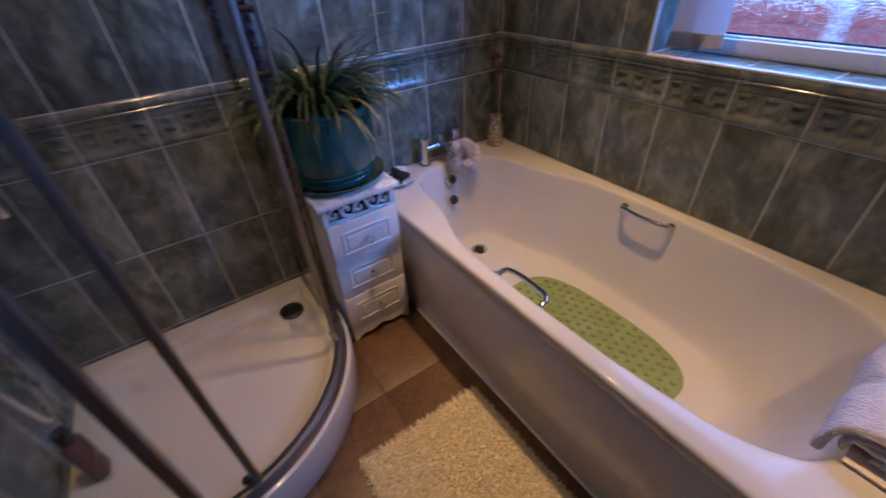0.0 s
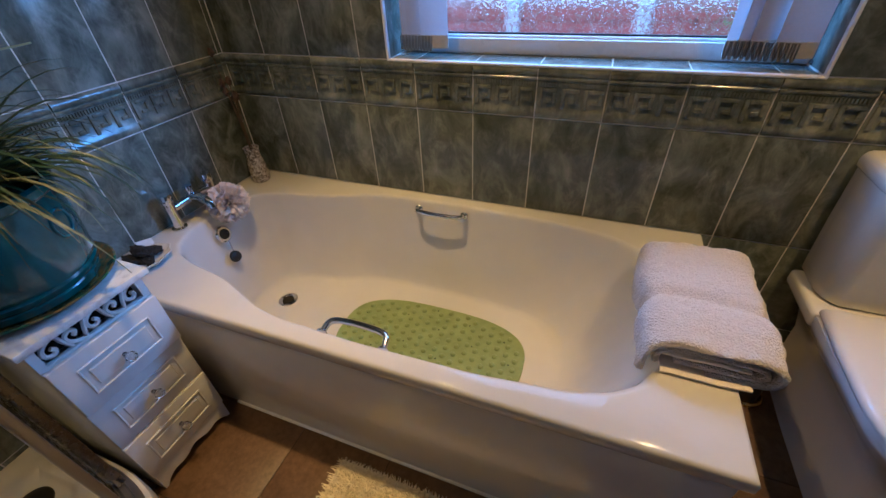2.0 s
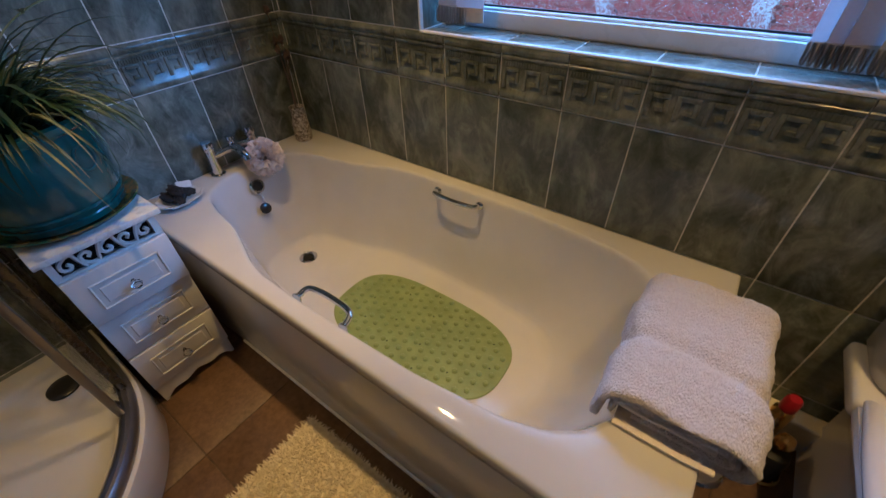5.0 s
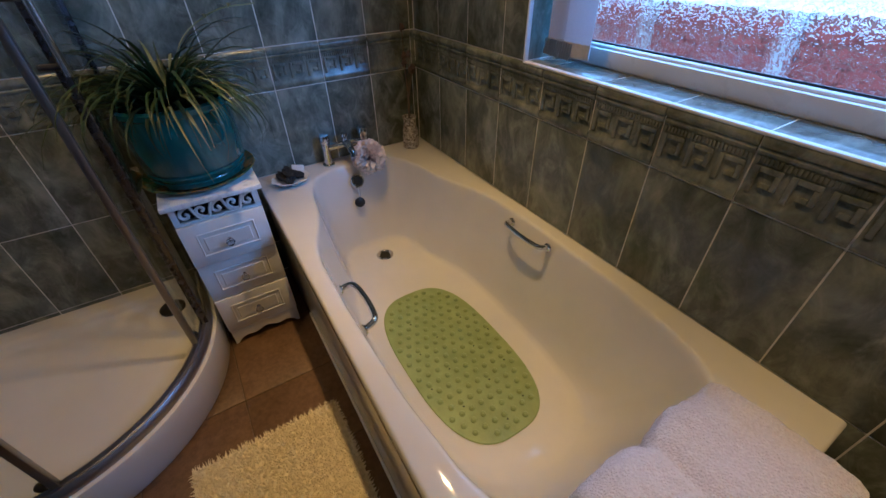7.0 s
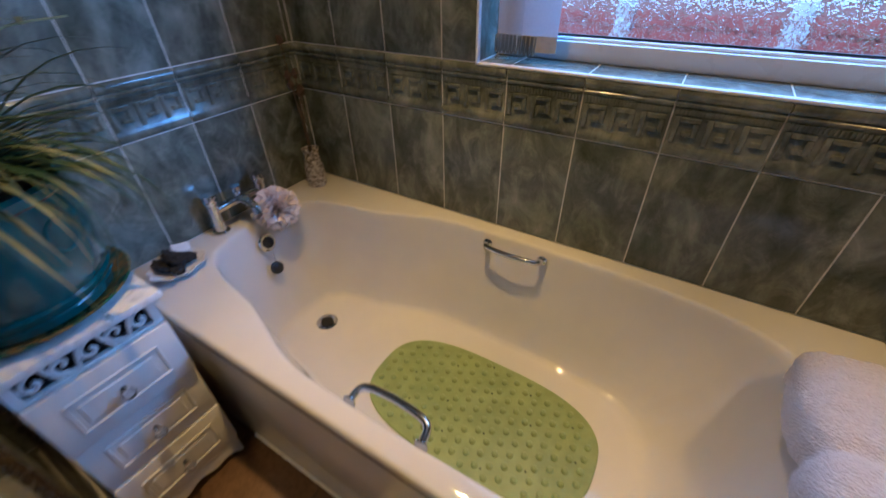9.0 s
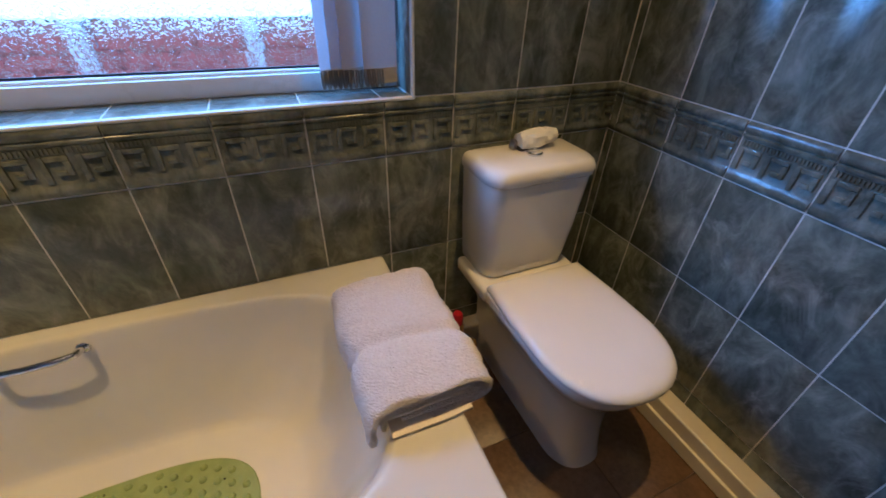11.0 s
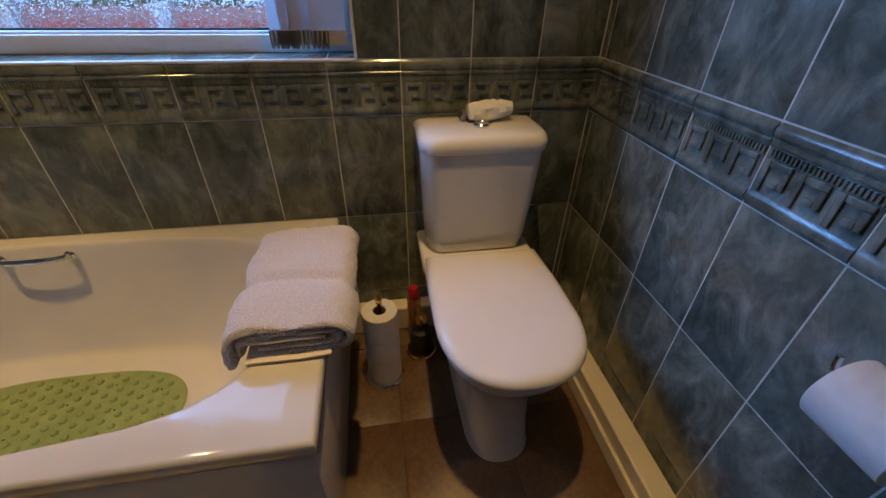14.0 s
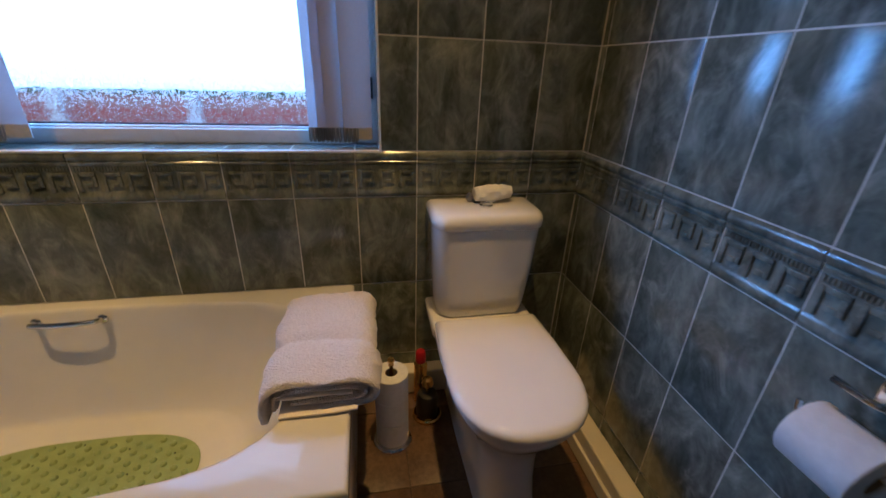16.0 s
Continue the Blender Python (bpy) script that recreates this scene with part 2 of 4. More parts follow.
GLOW = Mat("lamp_lens", (1, 0.9, 0.7), 0.4, Emission_Color=(1.0, 0.66, 0.32, 1), Emission_Strength=14).m

# ---- mesh helpers ----


def mesh_of(name, bm, material, smooth=35):
    me = bpy.data.meshes.new(name)
    bmesh.ops.recalc_face_normals(bm, faces=bm.faces)
    bm.to_mesh(me)
    bm.free()
    me.materials.append(material)
    if smooth:
        me.shade_smooth()
        me.set_sharp_from_angle(angle=radians(smooth))
    return me


def part(name, bm, material, parent=None, label="", smooth=35):
    """Links a bmesh as one mesh object, under a thing or a part."""
    ob = new(name, mesh_of(name, bm, material, smooth))
    ob.parent = parent
    if label:
        tagged(ob, label)
    return ob


def empty(name, x, y, z, label, category, group=""):
    ob = new(name)
    ob.location = (x, y, z)
    ob.empty_display_size = 0.05
    return tagged(ob, label, category, group)


def put(ob, thing):
    """Parents ob, built in world places, to thing with its place kept."""
    ob.parent = thing
    ob.matrix_parent_inverse = Matrix.Translation(thing.location).inverted()
    return ob


def box(x0, x1, y0, y1, z0, z1, bevel=0.0, seg=2, bm=None):
    out = bm or bmesh.new()
    tmp = bmesh.new()
    bmesh.ops.create_cube(tmp, size=1)
    for v in tmp.verts:
        v.co = ((x0 + x1) / 2 + v.co.x * (x1 - x0), (y0 + y1) / 2 + v.co.y * (y1 - y0), (z0 + z1) / 2 + v.co.z * (z1 - z0))
    if bevel:
        bmesh.ops.bevel(tmp, geom=list(tmp.edges), offset=bevel, segments=seg, affect="EDGES", profile=0.5)
    if bm is None:
        out.free()
        return tmp
    me = bpy.data.meshes.new("tmp")
    tmp.to_mesh(me)
    tmp.free()
    out.from_mesh(me)
    bpy.data.meshes.remove(me)
    return out


def loft(rings, cap0=True, cap1=True, closed=True, bm=None):
    """Skins a list of rings of points."""
    bm = bm or bmesh.new()
    rows = [[bm.verts.new(p) for p in r] for r in rings]
    n = len(rows[0])
    for a, b in zip(rows, rows[1:]):
        for i in range(n if closed else n - 1):
            j = (i + 1) % n
            bm.faces.new((a[i], a[j], b[j], b[i]))
    if cap0:
        bm.faces.new(rows[0])
    if cap1:
        bm.faces.new(rows[-1][::-1])
    return bm


def lathe(profile, x=0, y=0, z=0, n=28, bm=None, cap0=True, cap1=True):
    """Turns (radius, height) pairs round a vertical axis."""
    return loft([[(x + r * math.cos(2 * math.pi * i / n), y + r * math.sin(2 * math.pi * i / n), z + h) for i in range(n)] for r, h in profile], cap0, cap1, bm=bm)


def smooth_path(pts, steps=6):
    """A Catmull-Rom line through the points."""
    p = [Vector(q) for q in pts]
    p = [2 * p[0] - p[1], *p, 2 * p[-1] - p[-2]]
    out = []
    for i in range(1, len(p) - 2):
        for k in range(steps):
            t = k / steps
            out.append(0.5 * (2 * p[i] + (p[i + 1] - p[i - 1]) * t + (2 * p[i - 1] - 5 * p[i] + 4 * p[i + 1] - p[i + 2]) * t * t + (3 * p[i] - p[i - 1] - 3 * p[i + 1] + p[i + 2]) * t ** 3))
    out.append(p[-2])
    return out


def tube(pts, r, n=10, steps=6, bm=None, curve=True):
    line = smooth_path(pts, steps) if curve else [Vector(p) for p in pts]
    rings, side = [], None
    for i, p in enumerate(line):
        d = (line[min(i + 1, len(line) - 1)] - line[max(i - 1, 0)]).normalized()
        if side is None:
            side = d.orthogonal().normalized()
        side = (side - d * side.dot(d)).normalized()
        up = d.cross(side)
        rad = r(i / (len(line) - 1)) if callable(r) else r
        rings.append([p + rad * (math.cos(a) * side + math.sin(a) * up) for a in (2 * math.pi * k / n for k in range(n))])
    return loft(rings, bm=bm)


def blob(x, y, z, rx, ry, rz, sub=3, rough=0.0, freq=8.0, bm=None):
    tmp = bmesh.new()
    bmesh.ops.create_icosphere(tmp, subdivisions=sub, radius=1)
    for v in tmp.verts:
        k = 1 + rough * noise.noise(v.co * freq * 0.3 + Vector((x * 9, y * 7, z * 5)))
        v.co = (x + v.co.x * rx * k, y + v.co.y * ry * k, z + v.co.z * rz * k)
    return tmp


def superring(cx, cy, ax, ay, z, n=48, p=2.6):
    out = []
    for i in range(n):
        a = 2 * math.pi * i / n
        c, s = math.cos(a), math.sin(a)
        out.append((cx + ax * math.copysign(abs(c) ** (2 / p), c), cy + ay * math.copysign(abs(s) ** (2 / p), s), z))
    return out


# ---- structure ----
W, S = 2.525, -1.93
TW, GAP = 0.195, 0.0034
SILL, HEAD = 0.955, 2.02
WX0, WX1 = 0.694, 1.832


def structure(name, bm, material, label, category):
    return tagged(part(name, bm, material, None, "", 0), label, category, kind="structure")


floor = structure("floor", box(-0.2, W + 0.2, S - 0.2, 0.2, -0.12, -0.004), FLOOR_GROUT, "brown stone-effect tiled bathroom floor", "floor")
bm = box(-0.2, WX0, 0.0016, 0.24, -0.1, CEIL)
box(WX1, W + 0.2, 0.0016, 0.24, -0.1, CEIL, bm=bm)
box(WX0, WX1, 0.0016, 0.24, -0.1, SILL - 0.0016, bm=bm)
box(WX0, WX1, 0.0016, 0.24, HEAD, CEIL, bm=bm)
wall_north = structure("wall_north", bm, GROUT, "green-grey tiled wall with the window above the bath", "wall")
wall_east = structure("wall_east", box(W + 0.0016, W + 0.2, S - 0.2, 0.0016, -0.1, CEIL), GROUT, "green-grey tiled wall beside the toilet", "wall")
wall_west = structure("wall_west", box(-0.2, -0.0016, S - 0.2, 0.0016, -0.1, CEIL), GROUT, "green-grey tiled wall at the tap end of the bath", "wall")
wall_south = structure("wall_south", box(-0.004, W + 0.004, S - 0.2, S - 0.0016, -0.1, CEIL), GROUT, "green-grey tiled wall behind the shower", "wall")
structure("ceiling", box(-0.2, W + 0.2, S - 0.2, 0.24, CEIL, CEIL + 0.1), PLASTER, "plain plastered ceiling out of view, greyed to dim bounced light", "ceiling")

# ---- window ----
win = tagged(new("window_1"), "white plastic window with obscured pebbled glass", "window", kind="structure")
win.location = (1.263, 0.15, SILL)
FR = 0.055
bm = box(WX0, WX1, 0.125, 0.195, SILL, SILL + 0.045, 0.004)
box(WX0, WX1, 0.125, 0.195, HEAD - FR, HEAD, 0.004, bm=bm)
box(WX0, WX0 + FR, 0.127, 0.193, SILL + 0.04, HEAD - FR + 0.005, 0.004, bm=bm)
box(WX1 - FR, WX1, 0.127, 0.193, SILL + 0.04, HEAD - FR + 0.005, 0.004, bm=bm)
put(part("window_frame", bm, UPVC), win)
bm = tube([(WX0 + FR, 0.143, SILL + 0.047), (WX1 - FR, 0.143, SILL + 0.047)], 0.006, 8, curve=False)
put(part("glazing_bead", bm, UPVC), win)
bm = box(WX0 + FR, WX1 - FR, 0.150, 0.156, SILL + 0.053, SILL + 0.058)
put(part("gasket", bm, BLACK, None, "black rubber gasket"), win)
pane = put(part("pane", box(WX0 + FR - 0.005, WX1 - FR + 0.005, 0.157, 0.162, SILL + 0.04, HEAD - FR + 0.01), OBSCURE, None, "obscured pebbled glass pane"), win)
pane.visible_shadow = False
bm = box(1.806, 1.820, 0.106, 0.124, 1.10, 1.165, 0.004)
put(part("catch", bm, BLACK, None, "small dark window catch"), win)
# white edging round the reveal
bm = box(WX0 - 0.006, WX0 + 0.002, -0.004, 0.012, SILL - 0.006, HEAD, 0.003)
box(WX1 - 0.002, WX1 + 0.006, -0.004, 0.012, SILL - 0.006, HEAD, 0.003, bm=bm)
box(WX0, WX1, -0.005, 0.012, SILL - 0.006, SILL + 0.002, 0.003, bm=bm)
structure("trim", bm, UPVC, "thin white plastic edging round the window reveal", "trim")

# ---- bath ----
RIM = 0.483
BX1, BY0 = 1.728, -0.772
CY = -0.385
bath = empty("bath", 0.86, CY, 0, "white acrylic bathtub with a shaped rim under the window", "bathtub")


def half_width(x):
    """Half the width of the bath's opening at x."""
    xs = (0.085, 0.095, 0.12, 0.17, 0.25, 0.40, 0.50, 0.58, 0.66, 0.9, 1.2, 1.40, 1.48, 1.55, 1.595, 1.615, 1.62)
    hs = (0.0, 0.10, 0.165, 0.205, 0.228, 0.252, 0.288, 0.318, 0.333, 0.338, 0.33, 0.308, 0.285, 0.24, 0.17, 0.08, 0.0)
    return float(np.interp(x, xs, hs))


def opening(n):
    xs = [0.085 + 1.535 * (0.5 - 0.5 * math.cos(math.pi * i / 200)) for i in range(201)]
    up = [(x, CY + half_width(x)) for x in xs]
    line = up + [(x, 2 * CY - y) for x, y in up[::-1][1:-1]]
    line = line[100:] + line[:100]
    for _ in range(3):
        line = [((line[i - 1][0] + 2 * p[0] + line[(i + 1) % len(line)][0]) / 4, (line[i - 1][1] + 2 * p[1] + line[(i + 1) % len(line)][1]) / 4) for i, p in enumerate(line)]
    length = [0.0]
    for i in range(len(line)):
        a, b = line[i], line[(i + 1) % len(line)]
        length.append(length[-1] + math.dist(a, b))
    closed = np.array(line + line[:1])
    at = np.linspace(0, length[-1], n, endpoint=False)
    return [(float(np.interp(s, length, closed[:, 0])), float(np.interp(s, length, closed[:, 1]))) for s in at]


NB = 144
O = opening(NB)
mx = 0.84


def outer(p, x0, x1, y0, y1):
    dx, dy = p[0] - mx, p[1] - CY
    k = min((x1 - mx) / dx if dx > 1e-9 else (x0 - mx) / dx if dx < -1e-9 else 1e9, (y1 - CY) / dy if dy > 1e-9 else (y0 - CY) / dy if dy < -1e-9 else 1e9)
    return (mx + dx * k, CY + dy * k)


def rect_ring(x0, x1, y0, y1, z):
    pts = [outer(p, x0, x1, y0, y1) for p in O]
    for cx in (x0, x1):
        for cy in (y0, y1):
            i = min(range(NB), key=lambda k: math.dist(pts[k], (cx, cy)))
            pts[i] = (cx, cy)
    return [(x, y, z) for x, y in pts]


def floor_pt(p):
    """The point of the bath's floor outline that belongs to an opening point."""
    u = (p[0] - 0.085) / 1.535
    fx = 0.20 + u * 1.17
    fy = (p[1] - CY) * 0.72
    return (fx, CY + fy)


rings = [rect_ring(0.0, BX1 - 0.004, BY0 + 0.004, -0.001, RIM - 0.042), rect_ring(0.0, BX1, BY0, -0.001, RIM - 0.036),
         rect_ring(0.0, BX1, BY0, -0.001, RIM - 0.010), rect_ring(0.0, BX1 - 0.003, BY0 + 0.003, -0.001, RIM - 0.003), rect_ring(0.0, BX1 - 0.010, BY0 + 0.010, -0.001, RIM)]
for k, z in ((-0.12, RIM), (-0.05, RIM - 0.0005), (0.0, RIM - 0.003), (0.035, RIM - 0.010), (0.065, RIM - 0.024), (0.10, RIM - 0.05), (0.25, 0.36), (0.42, 0.28), (0.58, 0.215), (0.70, 0.176), (0.80, 0.150), (0.88, 0.134), (0.95, 0.1255), (1.03, 0.121), (1.5, 0.119)):
    ring = []
    for p in O:
        q = floor_pt(p)
        if k < 0:
            o = outer(p, 0.0, BX1 - 0.01, BY0 + 0.01, -0.001)
            d = math.dist(o, p)
            m = min(0.35, -k * 0.12 / max(d, 1e-4))
            ring.append((p[0] + (o[0] - p[0]) * m, p[1] + (o[1] - p[1]) * m, z))
        elif k <= 1:
            ring.append((p[0] + (q[0] - p[0]) * k, p[1] + (q[1] - p[1]) * k, z))
        else:
            m = (k - 1) * 1.3
            ring.append((q[0] + (0.78 - q[0]) * m, q[1] + (CY - q[1]) * m, z))
    rings.append(ring)
put(part("tub", loft(rings, cap0=False), ACRYLIC, smooth=45), bath)
put(part("front_panel", box(0.0, BX1 - 0.012, BY0 + 0.012, BY0 + 0.022, 0.0, RIM - 0.038, 0.003), PANEL, None, "white gloss bath panel"), bath)
put(part("end_panel", box(BX1 - 0.022, BX1 - 0.012, BY0 + 0.023, -0.002, 0.0, RIM - 0.038, 0.003), PANEL), bath)
put(part("sealant", tube([(0.36, BY0 + 0.010, 0.004), (BX1 - 0.012, BY0 + 0.010, 0.004)], 0.006, 8, curve=False), UPVC), bath)
put(part("screw_cap", lathe([(0.006, 0), (0.006, 0.003), (0.003, 0.004)], n=12), UPVC), bath).matrix_basis = pose(BX1 - 0.012, BY0 + 0.07, 0.40, 0, 90, 0)
for sgn, y0 in ((1, -0.062), (-1, 2 * CY + 0.062)):
    yh = y0 - sgn * 0.045
    h = put(part("grab_handle", tube([(0.785, y0, 0.452), (0.79, yh + sgn * 0.012, 0.462), (0.815, yh, 0.466), (0.873, yh - sgn * 0.004, 0.466), (0.935, yh, 0.466), (0.958, yh + sgn * 0.012, 0.462), (0.963, y0, 0.452)], 0.0085, 12), CHROME, None, "chrome grab handle"), bath)
    for hx in (0.785, 0.963):
        b = part("mounting", blob(hx, y0 - sgn * 0.004, 0.452, 0.016, 0.008, 0.016, 2), CHROME)
        put(b, bath)
put(part("waste", lathe([(0.038, 0), (0.038, 0.003), (0.030, 0.005), (0.026, 0.002), (0.02, 0.001)], 0.312, -0.377, 0.1195, 28), CHROME, None, "chrome bath waste"), bath)
# solid dark disc painted as the shade down the waste
put(part("waste_hole_shade", lathe([(0.022, 0), (0.022, 0.0022)], 0.312, -0.377, 0.1205, 24), HOLE_SHADE), bath)
b = put(part("overflow", lathe([(0.031, 0), (0.031, 0.006), (0.026, 0.011), (0.018, 0.011), (0.016, 0.006)], n=28), CHROME, None, "chrome overflow cover"), bath)
b.matrix_basis = pose(0.117, -0.387, 0.412, 0, 72, 0)
# the overflow's shaded inside, painted as a dark disc
b = put(part("overflow_hole", lathe([(0.02, 0), (0.02, 0.0115)], n=20), HOLE_SHADE), bath)
b.matrix_basis = pose(0.117, -0.387, 0.412, 0, 72, 0)
put(part("plug_chain", tube([(0.128, -0.388, 0.405), (0.138, -0.39, 0.37), (0.146, -0.395, 0.335)], 0.0022, 6), CHROME), bath)
b = put(part("plug", lathe([(0.019, 0), (0.023, 0.006), (0.021, 0.014), (0.008, 0.018)], n=20), BLACK, None, "black rubber plug"), bath)
b.matrix_basis = pose(0.145, -0.40, 0.322, 0, 66, 0)

# bath mixer tap
tap = empty("bath_mixer_tap", 0.045, -0.39, RIM, "chrome bath mixer tap on the bath rim", "tap")
for y in (-0.475, -0.305):
    p = put(part("pillar", lathe([(0.026, 0), (0.026, 0.006), (0.017, 0.010), (0.0165, 0.075), (0.019, 0.085), (0.0185, 0.10)], 0.045, y, RIM, 20), CHROME), tap)
    put(part("handle", tube([(0.045, y, RIM + 0.10), (0.045, y, RIM + 0.112), (0.045, y, RIM + 0.132)], lambda t: 0.019 + 0.003 * math.sin(3.1 * t), 20), CHROME), tap)
put(part("body", tube([(0.045, -0.475, RIM + 0.075), (0.047, -0.43, RIM + 0.078), (0.05, -0.39, RIM + 0.08), (0.047, -0.35, RIM + 0.078), (0.045, -0.305, RIM + 0.075)], 0.014, 14), CHROME), tap)
put(part("spout", tube([(0.05, -0.39, RIM + 0.08), (0.085, -0.39, RIM + 0.085), (0.125, -0.39, RIM + 0.075), (0.138, -0.39, RIM + 0.052)], lambda t: 0.017 - 0.003 * t, 14), CHROME), tap)
put(part("diverter", lathe([(0.012, 0), (0.012, 0.02), (0.016, 0.024), (0.014, 0.036)], 0.052, -0.39, RIM + 0.09, 16), CHROME), tap)

# bath puff: crumpled ruffles of mesh
bm = bmesh.new()
rnd = random.Random(5)
for _ in range(120):
    d = Vector((rnd.gauss(0, 1), rnd.gauss(0, 1), rnd.gauss(0, 1))).normalized()
    s = d.orthogonal().normalized()
    s.rotate(Matrix.Rotation(rnd.uniform(0, 6.28), 3, d))
    u = d.cross(s)
    ring0, ring1 = [], []
    for i in range(9):
        a = (i / 8 - 0.5) * 2.6
        wob = 0.006 * math.sin(i * 2.4 + rnd.random())
        ring0.append(d * 0.02 + s * 0.014 * math.sin(a) + u * 0.006 * math.cos(a))
        ring1.append(d * (0.070 + rnd.uniform(-0.008, 0.006)) + s * 0.03 * math.sin(a) + u * (0.013 * math.cos(a) + wob))
    c = Vector((0.128, -0.320, RIM + 0.030))
    loft([[c + p for p in ring0], [c + p for p in ring1]], False, False, False, bm)
tagged(part("bath_puff", bm, PUFF, smooth=60), "pale pink mesh bath puff hanging from the tap", "bath puff")

# dish with black pumice stones
dish = empty("soap_dish", 0.115, -0.655, RIM, "white shell-shaped soap dish on the bath corner", "dish")
rings = []
for r, h in ((0.02, 0.0), (0.035, 0.001), (0.060, 0.010), (0.074, 0.022), (0.071, 0.023), (0.056, 0.012), (0.03, 0.005)):
    rings.append([(0.115 + r * (1 + 0.05 * math.cos(9 * a)) * math.cos(a) * 0.85, -0.655 + r * (1 + 0.05 * math.cos(9 * a)) * math.sin(a) * 1.05, RIM + h) for a in (2 * math.pi * i / 54 for i in range(54))])
put(part("dish_bowl", loft(rings), CERAMIC), dish)
for i, (x, y, z, rot) in enumerate(((0.10, -0.683, 0.026, 20), (0.132, -0.66, 0.026, -30), (0.112, -0.635, 0.03, 60), (0.12, -0.66, 0.05, 10))):
    s = tagged(part("pumice_stone", blob(0, 0, 0, 0.034, 0.018, 0.015, 3, 0.35), LAVA), "black pumice stone lying in the white dish", "pumice stone", "stones in the dish")
    s.matrix_world = pose(x, y, RIM + z, 8 * i, 12, rot)
s = tagged(part("soap_bar", box(-0.024, 0.024, -0.016, 0.016, -0.004, 0.004, 0.003), PAPER), "small cream soap leaning at the wall", "soap")
s.matrix_world = pose(0.06, -0.61, RIM + 0.026, 62, 10, 75)

# vase with dried stems
vase = empty("vase", 0.07, -0.085, RIM, "small pebble-mosaic vase in the bath corner", "vase")
put(part("vase_body", lathe([(0.031, 0), (0.035, 0.004), (0.037, 0.036), (0.034, 0.075), (0.027, 0.108), (0.028, 0.132), (0.031, 0.143), (0.027, 0.143), (0.023, 0.12)], 0.07, -0.085, RIM, 24), PEBBLE), vase)
rnd = random.Random(8)
spray = empty("dried_flowers", 0.07, -0.085, RIM + 0.1, "bunch of brown dried flower stems in the vase", "dried flowers")
for i in range(6):
    tx, ty, tz = 0.038 + rnd.uniform(-0.02, 0.02), -0.05 + rnd.uniform(-0.03, 0.02), 0.84 + rnd.uniform(-0.05, 0.13)
    put(part("stem", tube([(0.07, -0.085, RIM + 0.05), (0.065 + rnd.uniform(-.008, .008), -0.082, 0.68), (tx, ty, tz)], 0.0016, 6), STEM), spray)
    put(part("flower_head", blob(tx, ty, tz, 0.011, 0.011, 0.016, 2, 0.8, 14), FLOWER), spray)

# non-slip mat
mat = empty("bath_mat", 0.935, -0.408, 0.121, "green rubber non-slip mat inside the bath", "bath mat")
MP = 2.9
put(part("mat_sheet", loft([superring(0.935, -0.408, 0.335, 0.176, 0.1215, 64, MP), superring(0.935, -0.408, 0.338, 0.179, 0.124, 64, MP), superring(0.935, -0.408, 0.335, 0.176, 0.1265, 64, MP)]), MAT_GREEN), mat)
bump_mesh = mesh_of("bump", lathe([(0.0095, 0), (0.0088, 0.005), (0.005, 0.0082)], n=10), MAT_GREEN)
# dark dots paint the shade in the mat's holes
hole_shade_mesh = mesh_of("hole", lathe([(0.003, 0), (0.003, 0.0004)], n=8), HOLE_SHADE)
for i in range(19):
    for j in range(10):
        x, y = 0.935 + (i - 9) * 0.034, -0.408 + (j - 4.5) * 0.035 + (0.0175 if i % 2 else 0)
        if abs((x - 0.935) / 0.32) ** MP + abs((y + 0.408) / 0.162) ** MP < 1:
            b = new("bump", bump_mesh)
            b.location = (x, y, 0.1262)
            put(b, mat)
            if (i * 3 + j) % 11 == 0:
                b = new("hole", hole_shade_mesh)
                b.location = (x + 0.017, y, 0.1264)
                put(b, mat)

# folded towel on the bath end
towel = empty("folded_towel", 1.66, -0.39, RIM, "folded pinkish-white terry towel over the bath end", "towel")


def cloth(profile, y0, y1, thick, seed, puffy=0.008, crease=None, ny=60):
    """A thick sheet: a profile in x and z, drawn out along y, with soft unevenness."""
    line = smooth_path([(x, 0, z) for x, z in profile], 7)
    n = len(line)
    ring_set = []
    for j in range(ny + 1):
        v = j / ny
        y = y0 + (y1 - y0) * v
        loop_a, loop_b = [], []
        for i, p in enumerate(line):
            d = (line[min(i + 1, n - 1)] - line[max(i - 1, 0)]).normalized()
            nv = Vector((-d.z, 0, d.x))
            q = Vector((p.x, y, p.z))
            w = puffy * noise.noise(Vector((q.x * 11 + seed, q.y * 11, q.z * 11))) + 0.4 * puffy * noise.noise(Vector((q.x * 60, q.y * 60 + seed, q.z * 60)))
            if crease is not None:
                w -= 0.013 * math.exp(-((y - crease - 0.02 * math.sin(p.x * 9)) / 0.014) ** 2)
                w += 0.006 * math.exp(-((y - crease + 0.05) / 0.05) ** 2)
            edge = 1 - 0.5 * max(0, 1 - min(v, 1 - v) / 0.03) ** 2
            e = Vector((0, 0.006 * noise.noise(Vector((q.x * 14, seed, q.z * 14))) * (1 if v > 0.5 else -1) if v in (0, 1) else 0, 0))
            loop_a.append(q + nv * (w + thick / 2 * edge) + e)
            loop_b.append(q + nv * (w * 0.5 - thick / 2 * edge) + e)
        ring_set.append(loop_a + loop_b[::-1])
    return loft(ring_set)


